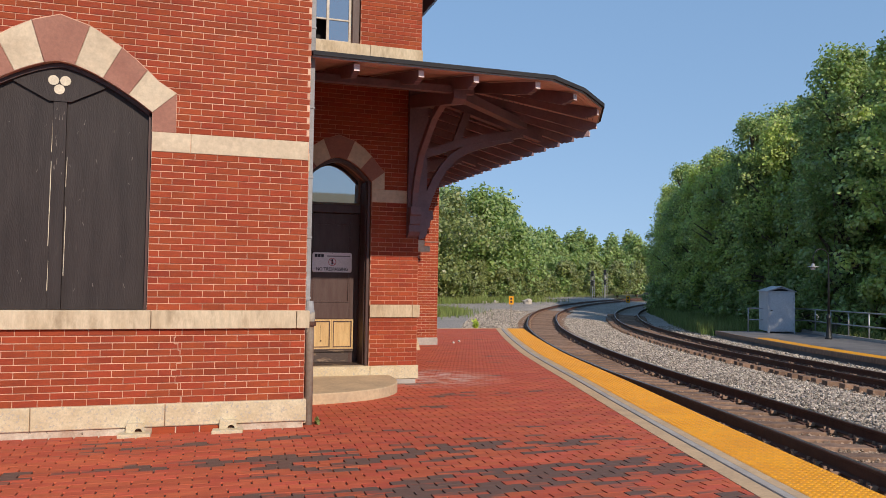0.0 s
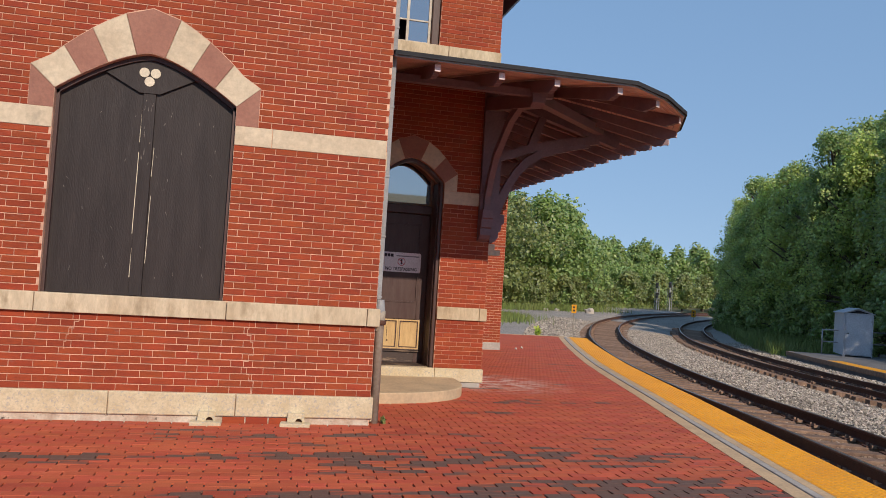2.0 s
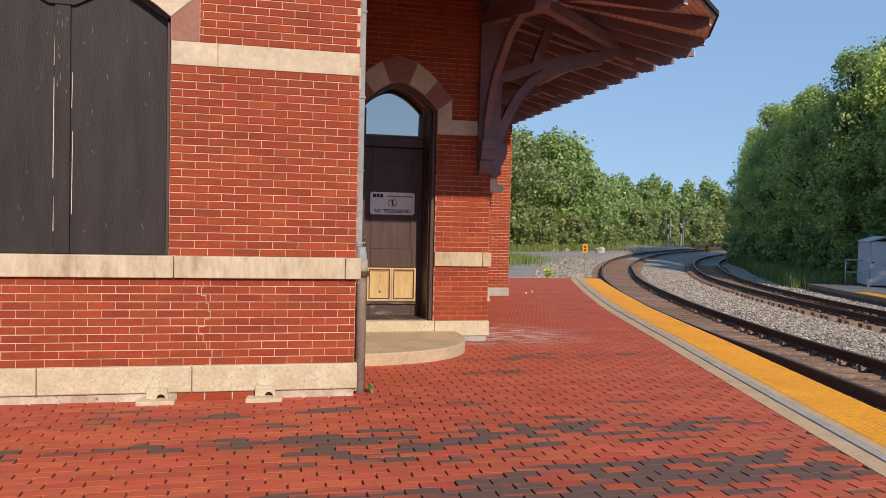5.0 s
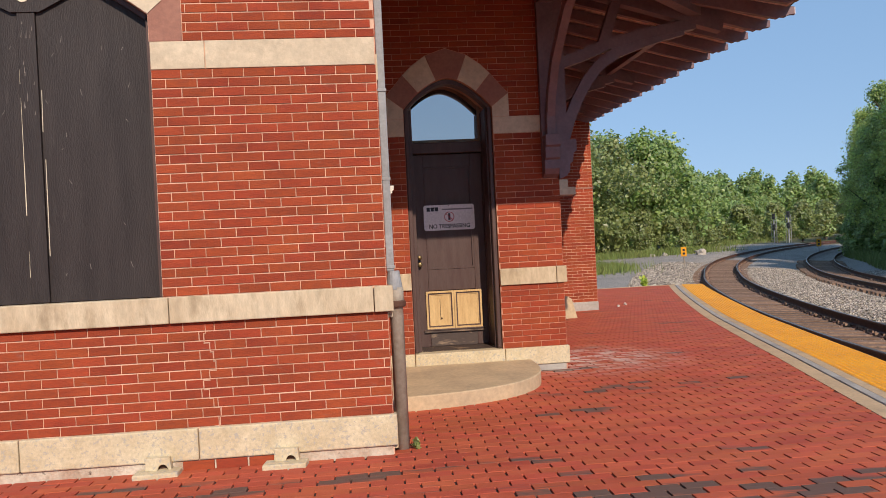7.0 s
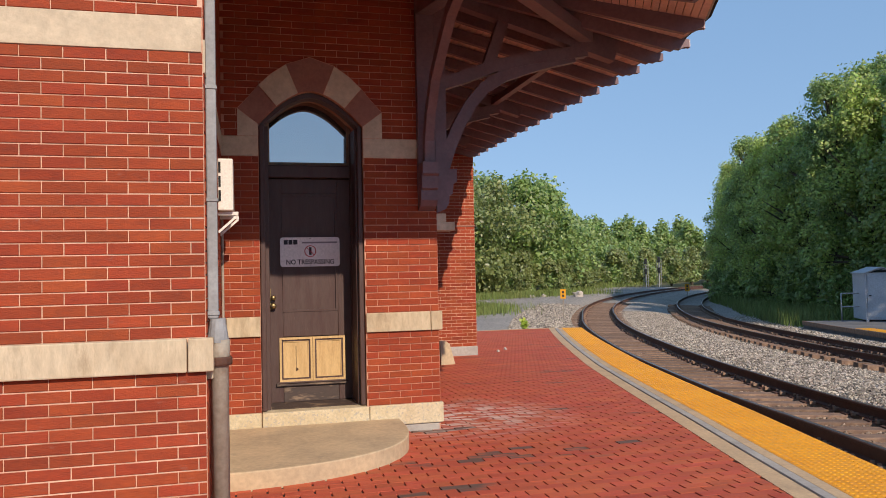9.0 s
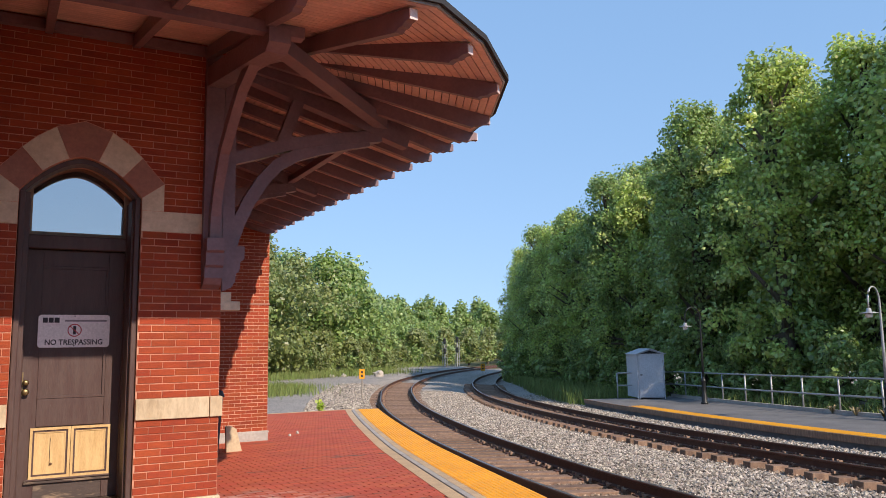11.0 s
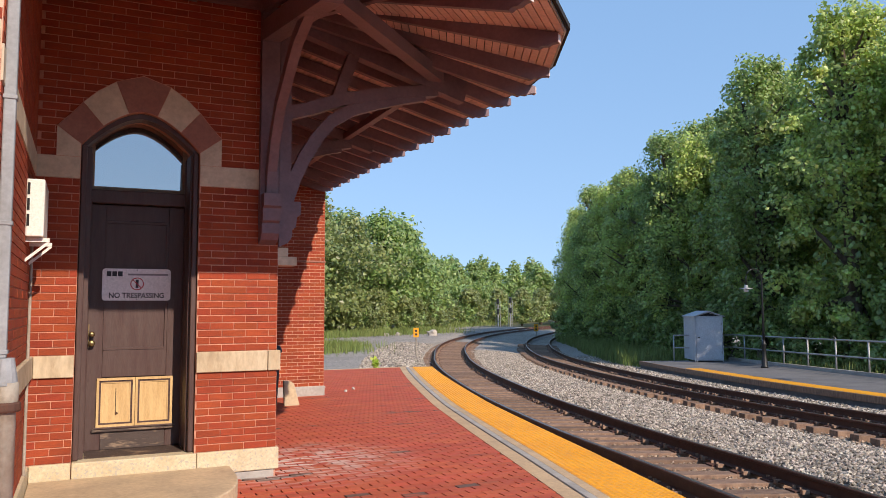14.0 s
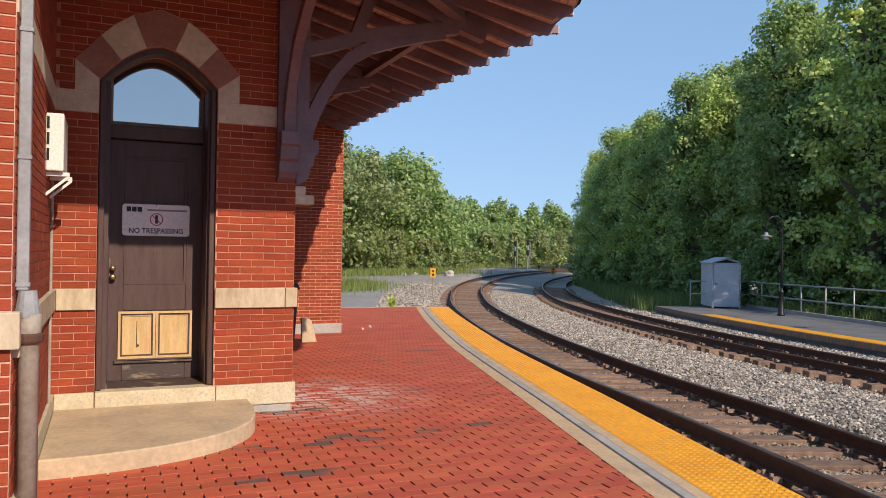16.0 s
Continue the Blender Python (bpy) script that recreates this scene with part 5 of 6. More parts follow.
# ---- wall air conditioner ----
ac = thing("air_conditioner", "small cream air conditioner on steel brackets on the brick wall", "air conditioner")
bm = bmesh.new()
box(bm, DX0 + 0.004, 10.35, 2.22, DX0 + 0.13, 10.95, 2.66)
part("case", bm, AC_CASE, ac, bevel=0.012)
for z in (2.30, 2.42, 2.54):
    bm = bmesh.new()
    box(bm, DX0 + 0.012, 10.344, z, DX0 + 0.03, 10.352, z + 0.09)
    part("vent", bm, DARK, ac)
for y in (10.42, 10.88):
    bm = bmesh.new()
    beam(bm, (DX0 + 0.002, y, 2.20), (DX0 + 0.17, y, 2.20), 0.03, 0.03)
    part("bracket_arm", bm, AC_CASE, ac)
    bm = bmesh.new()
    beam(bm, (DX0 + 0.004, y, 2.04), (DX0 + 0.165, y, 2.185), 0.022, 0.02)
    part("bracket_stay", bm, AC_CASE, ac)
bm = bmesh.new()
tube(bm, [(DX0 + 0.02, 10.97, 2.2), (DX0 + 0.02, 10.98, 0.3)], 0.012, 8)
part("drain_hose", bm, OLD_PIPE, ac)

ac.location.z = -0.06

# ---- footing blocks ----
for x, rot in ((-1.06, 3), (-0.16, -2)):
    blk = thing("footing_block", "chipped pale concrete block with a round drain hole", "block", "footing blocks")
    bm = bmesh.new()
    prism(bm, [(-0.16, -0.08), (0.15, -0.08), (0.16, 0.06), (-0.15, 0.06)], lambda u, v, w: (u, v, w), -0.02, 0.03)
    part("slab", bm, GRANITE, blk, bevel=0.008)
    bm = bmesh.new()
    n = 10
    hole = [(0.035 + 0.036 * math.cos(math.pi * k / n), 0.03 + 0.04 * math.sin(math.pi * k / n)) for k in range(n + 1)]
    prism(bm, [(-0.085, 0.03)] + hole[::-1] + [(0.095, 0.03), (0.085, 0.118), (-0.08, 0.122)], lambda u, v, w: (u, w, v), 0.0, 0.075)
    part("upright", bm, GRANITE, blk, bevel=0.004)
    bm = bmesh.new()
    box(bm, -0.002, 0.05, 0.028, 0.072, 0.07, 0.072)
    part("hole_back", bm, RUST, blk)
    blk.matrix_world = pose(x, FY - 0.095, 0.006, 0, 0, rot)

# ---- bin and boards by the side wall ----
bn = thing("litter_bin", "dark grey plastic litter bin standing by the side wall", "bin", at=(3.78, 17.1, gz(17.1)))
bm = bmesh.new()
hexa(bm, [(-0.26, -0.26, 0), (0.26, -0.26, 0), (0.26, 0.26, 0), (-0.26, 0.26, 0), (-0.31, -0.31, 0.95), (0.31, -0.31, 0.95), (0.31, 0.31, 0.95), (-0.31, 0.31, 0.95)])
part("body", bm, BIN, bn, bevel=0.03)
bm = bmesh.new()
hexa(bm, [(-0.34, -0.34, 0.952), (0.34, -0.34, 0.952), (0.34, 0.34, 0.952), (-0.34, 0.34, 0.952), (-0.30, -0.30, 1.07), (0.30, -0.30, 1.07), (0.30, 0.30, 1.07), (-0.30, 0.30, 1.07)])
part("lid", bm, BIN, bn, bevel=0.03)
bm = bmesh.new()
for a, b in (((-0.06, 0.22), (0.0, 0.36)), ((0.0, 0.36), (0.06, 0.22)), ((-0.04, 0.29), (0.07, 0.31))):
    beam(bm, (0.15 + a[0], -0.30, a[1]), (0.15 + b[0], -0.30, b[1]), 0.02, 0.012, (0, 1, 0))
part("scratched_mark", bm, SIGN_W, bn)
bm = bmesh.new()
prism(bm, [(-0.15, 0.0), (0.13, 0.0), (0.04, 0.38), (-0.05, 0.44), (-0.15, 0.44)], lambda u, v, w: (u, w, v), 0.0, 0.05)
brd = tagged(part("slab", bm, CONCRETE, None, bevel=0.006), "tan slab leaning against the litter bin", "slab")
brd.matrix_world = pose(4.41, 17.25, gz(17.25), -6, 0, 8)

# ---- shed on the far platform ----
shed = thing("storage_shed", "pale grey gabled storage shed on the far platform", "shed")
SWd, SDp, SHt = 1.14, 1.66, 1.86
bm = bmesh.new()
prism(bm, [(0, 0.06), (SWd, 0.06), (SWd, SHt), (SWd / 2, SHt + 0.17), (0, SHt)], lambda u, v, w: (u, w, v), 0.0, SDp)
body = part("body", bm, SHED_W, shed)
bm = bmesh.new()
box(bm, 0.09, -0.03, 0.1, SWd - 0.05, -0.002, SHt - 0.08)
dr = part("shed_door", bm, SHED_W, shed, bevel=0.006)
for z in (0.35, 1.5):
    bm = bmesh.new()
    box(bm, SWd - 0.08, -0.045, z, SWd - 0.03, -0.03, z + 0.1)
    part("hinge", bm, GALV, dr)
bm = bmesh.new()
box(bm, 0.12, -0.05, 0.98, 0.2, -0.031, 1.02)
part("hasp", bm, BLACK_METAL, dr)
for u in (0.0, 0.06, SWd - 0.03):
    bm = bmesh.new()
    box(bm, u, -0.04, 0.0, u + 0.03, 0.0, SHt - 0.02)
    part("corner_post", bm, SHED_W, shed)
for sg in (0, 1):
    bm = bmesh.new()
    a, b = (-0.06, SHt - 0.02), (SWd / 2 + 0.001, SHt + 0.20)
    if sg:
        a, b = (SWd + 0.06, a[1]), (SWd / 2 - 0.001, b[1])
    prism(bm, [a, b, (b[0], b[1] + 0.03), (a[0], a[1] + 0.03)], lambda u, v, w: (u, w, v), -0.09, SDp + 0.06)
    part("roof_panel", bm, SHED_W, shed)
bm = bmesh.new()
prism(bm, [(0.12, SHt + 0.015), (SWd - 0.12, SHt + 0.015), (SWd / 2, SHt + 0.135)], lambda u, v, w: (u, w, v), -0.02, 0.0)
part("gable_vent", bm, DARK, shed)
shed.matrix_world = pose(23.80, 28.20, P2Z + gz(28.2) - 0.002, 0, 0, -27.7)


# ---- platform lamps ----
def lamp(x, y, facing, neck):
    l = thing("platform_lamp", "black crook-necked lamp post with a dish shade on the far platform", "lamp post", "platform lamps")
    bm = bmesh.new()
    spin(bm, [(0.13, 0.0), (0.13, 0.06), (0.10, 0.10), (0.105, 0.32), (0.075, 0.38), (0.07, 0.80), (0.09, 0.83), (0.09, 0.87), (0.05, 0.92), (0.047, 1.0)], (0, 0, 0), 12)
    part("base", bm, BLACK_METAL, l, smooth=True)
    bm = bmesh.new()
    pts = [(0, 0, 0.98), (0, 0, 2.0), (0, 0, 3.2)] + [(-0.33 + 0.33 * math.cos(a), 0, 3.2 + 0.36 * math.sin(a)) for a in [math.pi * k / 10 for k in range(1, 11)]] + [(-0.66, 0, 2.95)]
    tube(bm, pts, [0.045, 0.038, 0.026] + [0.022] * 11, 10)
    part("post", bm, neck, l, "crook neck", smooth=True)
    bm = bmesh.new()
    spin(bm, [(0.03, 0.10), (0.06, 0.08), (0.07, 0.0), (0.23, -0.03), (0.235, -0.045), (0.08, -0.03)], (-0.66, 0, 2.88), 16)
    part("shade", bm, GALV, l, "grey dish shade", smooth=True)
    bm = bmesh.new()
    spin(bm, [(0.085, -0.045), (0.09, -0.10), (0.075, -0.15), (0.02, -0.155)], (-0.66, 0, 2.88), 12)
    part("lamp_glass", bm, SIGN_W, l, "frosted lamp glass", smooth=True)
    l.matrix_world = pose(x, y, P2Z + gz(y) - 0.002, 0, 0, facing)


lamp(21.45, 16.2, 8, GALV)
lamp(23.30, 24.2, -10, BLACK_METAL)


# ---- trackside markers ----
def marker(x, y, z, post, w, h, face):
    m = thing("track_marker", "yellow trackside marker plate on a short post", "marker", "track markers")
    bm = bmesh.new()
    tube(bm, [(0, 0, -0.2), (0, 0, post + h * 0.6)], 0.025, 8)
    part("post", bm, OLD_PIPE, m)
    bm = bmesh.new()
    box(bm, -w / 2, -0.04, post, w / 2, -0.027, post + h)
    pl = part("plate", bm, YELLOW, m, bevel=0.004)
    for k in range(2):
        bm = bmesh.new()
        box(bm, -w * 0.2, -0.044, post + h * (0.2 + 0.38 * k), w * 0.2, -0.0405, post + h * (0.42 + 0.38 * k))
        part("unread_mark", bm, SIGN_K, pl)
    m.matrix_world = pose(x, y, z, 0, 0, face)


marker(14.62, 35.8, gz(35.8) - 0.16, 0.78, 0.24, 0.42, -22)
marker(36.6, 61.0, -0.75, 0.35, 0.36, 0.62, -31)


def signal(x, y, tall):
    s = thing("railway_signal", "grey railway signal mast with dark lamp heads", "signal", "railway signals")
    bm = bmesh.new()
    tube(bm, [(0, 0, -0.6), (0, 0, tall)], 0.07, 8)
    part("mast", bm, GALV, s)
    for z in (tall * 0.55, tall * 0.92):
        bm = bmesh.new()
        box(bm, -0.16, -0.25, z - 0.30, 0.16, -0.075, z + 0.30)
        h = part("signal_head", bm, BIN, s, bevel=0.03)
        for q in (-0.14, 0.14):
            bm = bmesh.new()
            spin(bm, [(0.09, 0), (0.10, 0.10), (0.08, 0.10)], (0, 0, 0), 10)
            part("hood", bm, BLACK_METAL, h).matrix_local = pose(0, -0.25, z + q, 90, 0, 0)
    bm = bmesh.new()
    for q in (-0.25, 0.25):
        tube(bm, [(q, 0.2, -0.6), (q, 0.2, tall * 0.9)], 0.03, 6)
    k = 0.2
    while k < tall * 0.9:
        tube(bm, [(-0.25, 0.2, k), (0.25, 0.2, k)], 0.025, 6)
        k += 0.35
    part("ladder", bm, GALV, s)
    s.matrix_world = pose(x, y, -0.4, 0, 0, -30)


signal(43.4, 80.0, 3.0)
signal(45.6, 81.0, 3.2)


def rock(x, y, z, r, seed):
    rs = random.Random(seed)
    bm = bmesh.new()
    bmesh.ops.create_icosphere(bm, subdivisions=2, radius=r)
    for v in bm.verts:
        v.co *= 0.8 + 0.45 * noise.noise(v.co * (1.7 / r) + Vector((seed, 0, 0)))
        v.co.z *= 0.7
    ob = tagged(part("rock", bm, ROCK, None), "pale rough boulder on the gravel lot", "rock", "rocks")
    ob.location = (x, y, z + r * 0.3)


rock(25.6, 58.5, -0.5, 0.55, 3)
rock(23.3, 59.8, -0.5, 0.3, 4)
rock(22.2, 59.5, -0.5, 0.28, 5)
rock(15.4, 56.0, -0.45, 0.25, 7)
for i, (x, y, r) in enumerate(((6.3, 19.6, 0.05), (6.0, 19.2, 0.04), (5.9, 20.4, 0.03))):
    bm = bmesh.new()
    bmesh.ops.create_icosphere(bm, subdivisions=1, radius=r)
    for v in bm.verts:
        v.co *= 0.8 + 0.4 * noise.noise(v.co * 30 + Vector((i, 0, 0)))
    tagged(part("pebble", bm, ROCK, None), "small pale stone lying on the pavers", "stone", "loose stones").location = (x, y, gz(y) + r * 0.5)

# ---- pale mortar repairs that step down the front wall ----
def repair(x, z0, z1, seed):
    rs = random.Random(seed)
    bm = bmesh.new()
    z, u = z1, x
    while z > z0:
        h = COURSE
        prism(bm, [(u, z - h), (u + 0.006, z - h), (u + 0.006 + rs.uniform(-0.003, 0.003), z), (u + rs.uniform(-0.003, 0.003), z)], face_front, -0.002, 0.0095)
        nu = u + rs.choice((-1, 1)) * rs.uniform(0.0, 0.05)
        prism(bm, [(min(u, nu), z - h - 0.004), (max(u, nu) + 0.006, z - h - 0.004), (max(u, nu) + 0.006, z - h + 0.004), (min(u, nu), z - h + 0.004)], face_front, -0.002, 0.0095)
        z, u = z - h, nu
    part("mortar_repair", bm, MORTAR, wall_front, "pale zigzag mortar repair")


repair(-0.70, 0.34, 1.05, 1)
repair(-2.35, 0.72, 1.05, 5)

# ---- upper front window, boarded ----
window_high = thing("window_3", "dark boarded upper window above the arch", "window", kind="structure")
bm = bmesh.new()
prism(bm, [(-2.75, 4.60), (-0.97, 4.60), (-0.97, 6.8), (-2.75, 6.8)], face_front, -0.02, 0.008)
part("plywood_panel", bm, BOARD, window_high)
bm = bmesh.new()
prism(bm, [(-2.80, 4.555), (-0.96, 4.555), (-0.96, 4.61), (-2.80, 4.61)], face_front, -0.02, 0.05)
part("window_sill", bm, DARK_PAINT, window_high, bevel=0.006)

# ---- trees and grass ----
def leaf_cloud(name, points, size, material, seed):
    """Leaves as small folded diamonds. points: rows of place and outward way."""
    rs = np.random.RandomState(seed)
    P, N = points[:, :3], points[:, 3:]
    n = len(P)
    N = N + rs.normal(0, 0.6, (n, 3)) + np.array((0, 0, 0.3))
    N /= np.linalg.norm(N, axis=1)[:, None]
    A = np.cross(N, rs.normal(0, 1, (n, 3)))
    A /= np.linalg.norm(A, axis=1)[:, None]
    B = np.cross(N, A)
    L = (size * rs.uniform(0.6, 1.35, n))[:, None]
    V = np.stack([P - A * L * 0.55, P + B * L * 0.42 - N * L * 0.12, P + A * L * 0.6 - N * L * 0.1, P - B * L * 0.42 - N * L * 0.12], 1).reshape(-1, 3)
    F = (np.arange(n)[:, None] * 4 + np.arange(4)[None]).tolist()
    return raw_mesh(name, V.tolist(), F, material)


def tree(name, label, tall, wide, material, clumps, leaves, size, seed, low=0.08, power=0.75, top=0.35):
    rs = np.random.RandomState(seed)
    t = thing(name, label, "tree", "trees")
    rows, limbs = [], []
    for i in range(clumps):
        h = rs.uniform(low, 1.0) ** 0.9
        prof = (np.sin(np.pi * min(1.0, (h * (1 - top * 0.45) + 0.16))) ** power)
        prof = max(prof * (1.0 - 0.45 * max(0, h - 0.6) / 0.4), 0.12)
        a = rs.uniform(0, math.tau)
        rad = wide * prof * rs.uniform(0.45, 1.0) * (0.85 + 0.3 * math.sin(3 * a + seed))
        c = np.array((rad * math.cos(a), rad * math.sin(a), tall * h * 0.96))
        r = wide * rs.uniform(0.12, 0.27)
        m = int(leaves / clumps * rs.uniform(0.6, 1.4))
        d = rs.normal(0, 1, (m, 3))
        d /= np.linalg.norm(d, axis=1)[:, None]
        d[:, 2] = np.abs(d[:, 2]) * rs.choice([1, 1, 1, -0.6], m)
        rr = r * rs.uniform(0.35, 1.32, m)[:, None]
        p = c + d * rr * np.array((0.95, 0.95, 1.1))
        rows.append(np.concatenate([p, d], 1))
        if i % 5 == 0:
            limbs.append(c)
    pts = np.concatenate(rows)
    pts[:, 2] = np.maximum(pts[:, 2], 0.15)
    crown = new("crown", leaf_cloud("crown", pts, size, material, seed))
    crown.parent = t
    m = int(leaves * 0.14)
    h = rs.uniform(low, 0.9, m)
    a = rs.uniform(0, math.tau, m)
    rad = wide * 0.5 * rs.uniform(0, 1, m) * np.sin(np.pi * np.minimum(1, h * 0.8 + 0.15))
    core = np.stack([rad * np.cos(a), rad * np.sin(a), h * tall * 0.95, np.cos(a), np.sin(a), h * 0], 1)
    inner = new("inner_leaves", leaf_cloud("inner_leaves", core, size * 1.25, LEAF_DARK, seed + 1))
    inner.parent = t
    bm = bmesh.new()
    r0 = 0.02 * tall + 0.05
    tube(bm, [(0, 0, -0.3), (0.05, 0.02, tall * 0.3), (0.0, 0.08, tall * 0.6), (0.05, 0, tall * 0.92)], [r0, r0 * 0.75, r0 * 0.45, 0.03], 8)
    for c in limbs:
        z = max(0.2 * tall, c[2] - 0.35 * math.hypot(c[0], c[1]) - 0.1 * tall)
        z = min(z, tall * 0.85)
        tube(bm, [(0, 0.02, z), (c[0] * 0.5, c[1] * 0.5, (z + c[2]) / 2 + 0.1), tuple(c)], [r0 * 0.4, r0 * 0.25, 0.02], 5)
    part("trunk", bm, BARK, t)
    return t


TALL = "tall leafy green tree in the wood behind the far platform"
near_trees = [
    tree("tree", TALL, 11.5, 2.9, LEAF, 170, 20000, 0.145, 31, top=0.75),
    tree("tree", TALL, 12.4, 2.6, LEAF_DARK, 165, 20000, 0.14, 32, top=0.75),
    tree("tree", TALL, 10.4, 3.0, LEAF, 160, 19000, 0.15, 33, top=0.75),
    tree("tree", TALL, 12.0, 2.4, LEAF, 140, 16500, 0.14, 34, power=0.6, top=0.75),
]
shrub = tree("shrub", "dense dark undergrowth shrub behind the railing", 3.0, 1.7, LEAF_DARK, 40, 3200, 0.16, 41, low=0.02)
far_trees = [
    tree("tree", "broad pale green willowy tree beyond the gravel lot", 9.0, 4.6, LEAF_PALE, 110, 9500, 0.26, 51, low=0.05),
    tree("tree", "rounded mid-green tree beyond the gravel lot", 8.6, 4.6, LEAF_DARK, 100, 8500, 0.28, 52, low=0.06),
    tree("tree", "distant green tree of the wood along the line", 8.2, 4.2, LEAF_DARK, 60, 5200, 0.40, 53, low=0.05),
]
bush = tree("shrub", "loose green shrub at the edge of the gravel lot", 3.6, 2.3, LEAF_PALE, 34, 3600, 0.24, 42, low=0.02)


used = set()


def plant(source, x, y, z, scale=1.0, turn=0.0):
    m = pose(x, y, z, 0, 0, turn) @ Matrix.Diagonal((scale, scale, scale, 1))
    if source.name in used:
        c = copy_thing(source, pose(x, y, z, 0, 0, turn))
        c.scale = (scale,) * 3
    else:
        used.add(source.name)
        source.matrix_basis = m


rp = random.Random(77)
k = 0
s = 9.6
while s < 41:
    d = 17.6 + (-1.3, 1.1, 0.1, -0.5, 1.6)[k % 5] + rp.uniform(-0.3, 0.3)
    grow = 1.0
    if s < 18:
        d, grow = d + 4.6, 1.28
    p = at(s, d, 0)
    plant(near_trees[k % 4], p.x, p.y, -1.0, grow * rp.uniform(1.1, 1.26) - 0.004 * max(0, s - 16), rp.uniform(0, 360))
    k += 1
    s += 3.5 + rp.uniform(-0.5, 0.5)
s = 13.0
while s < 50:
    p = at(s, 21.5 + rp.uniform(-1, 1), 0)
    plant(near_trees[k % 4], p.x, p.y, -0.9, rp.uniform(1.2, 1.42) - 0.008 * max(0, s - 16), rp.uniform(0, 360))
    k += 1
    s += 4.2
for s, d, sc in ((16.2, 25.4, 1.44), (19.5, 24.6, 1.36), (36.5, 15.4, 1.0), (39.5, 14.4, 1.0), (42.5, 13.6, 0.98), (34, 19.5, 1.2), (38, 18.5, 1.15), (42, 17.0, 1.1), (46, 16.0, 1.05), (45, 12.6, 0.93), (48.5, 11.6, 0.9), (52, 10.8, 0.9), (55.5, 10.0, 0.86), (59, 9.4, 0.86), (62.5, 9.0, 0.84), (66, 9.2, 0.84), (50, 16.5, 1.0), (56, 15, 0.95), (62, 14, 0.95), (70, 10, 0.9)):
    p = at(s, d, 0)
    plant(near_trees[k % 4], p.x, p.y, -1.0, sc * 1.08, rp.uniform(0, 360))
    k += 1
s = 5.0
while s < 60:
    d = 16.3 + rp.uniform(-0.3, 0.6) if s < 30 else 14.9 - (s - 34) * 0.27
    p = at(s, d, 0)
    plant(shrub, p.x, p.y, -1.05, rp.uniform(0.75, 1.2), rp.uniform(0, 360))
    s += 2.3
# wood beyond the lot
for i, (x, y, sc) in enumerate(((12.5, 58, 1.0), (17.5, 64, 1.02), (22.0, 68, 0.92), (7.0, 56, 1.0), (1.0, 58, 1.05), (-6, 56, 1.0))):
    plant(far_trees[0], x, y, -0.6, sc * 1.2, 40 * i)
for i, (x, y, sc) in enumerate(((26.5, 72, 0.98), (30.5, 77, 1.0), (23.5, 76, 1.0), (33, 84, 1.0), (27, 84, 1.1))):
    plant(far_trees[1], x, y, -0.6, sc * 1.3, 50 * i)
for i, (x, y, sc) in enumerate(((36.5, 90, 0.95), (40.5, 97, 0.95), (45, 104, 0.95), (50, 112, 0.95), (55, 119, 1.0), (61, 126, 1.0), (67, 132, 1.05), (74, 137, 1.05), (81, 141, 1.1), (88, 142, 1.1), (96, 142, 1.1), (52, 122, 1.15), (64, 136, 1.15), (78, 150, 1.25), (92, 152, 1.25), (42, 108, 1.1), (10, 72, 1.1), (2, 70, 1.1))):
    plant(far_trees[2], x, y, -0.6, sc * 1.18, 67 * i)
for x, y, sc in ((10.2, 42.5, 1.05), (8.6, 40.0, 0.9), (11.5, 46.5, 0.9), (21.5, 63, 0.75), (26.5, 66.5, 0.8), (28.8, 69, 0.8), (31.5, 72, 0.75), (24, 65, 0.6), (34.5, 77, 0.7), (15.0, 59.5, 0.8)):
    plant(bush, x, y, -0.5, sc, 31 * x)


for i in range(16):
    t = i / 15
    plant(bush, 33 + 58 * t ** 0.9, 78 + 58 * t + (3 if i % 2 else 0) - 8 * t * t, -0.6, 1.1 + 0.5 * t, 47 * i)


def grass(name, count, region, tall, seed, label):
    rs = np.random.RandomState(seed)
    V, F = [], []
    for i in range(count):
        p = region(rs)
        h = tall * rs.uniform(0.5, 1.3)
        a = rs.uniform(0, math.tau)
        w = 0.012 + 0.010 * rs.uniform()
        lx, ly = rs.normal(0, 0.22, 2) * h
        cx_, cy_ = math.cos(a) * w, math.sin(a) * w
        b = len(V)
        V += [(p.x - cx_, p.y - cy_, p.z - 0.03), (p.x + cx_, p.y + cy_, p.z - 0.03), (p.x + cx_ * 0.7 + lx * 0.4, p.y + cy_ * 0.7 + ly * 0.4, p.z + h * 0.6), (p.x - cx_ * 0.7 + lx * 0.4, p.y - cy_ * 0.7 + ly * 0.4, p.z + h * 0.6), (p.x + lx, p.y + ly, p.z + h)]
        F += [(b, b + 1, b + 2, b + 3), (b + 3, b + 2, b + 4)]
    return tagged(new(name, raw_mesh(name, V, F, GRASS)), label, "grass", kind="stuff")


def strip_region(s0, s1, d0, d1):
    def f(rs):
        s, d = rs.uniform(s0, s1), rs.uniform(d0, d1)
        if s > 44:
            d -= (s - 44) * 0.12
        return at(s, d, ground_z(d))
    return f


def patch_region(x0, y0, x1, y1, wd):
    def f(rs):
        t = rs.uniform()
        x, y = x0 + (x1 - x0) * t + rs.normal(0, wd), y0 + (y1 - y0) * t + rs.normal(0, wd)
        return Vector((x, y, gz(y) - 0.16))
    return f


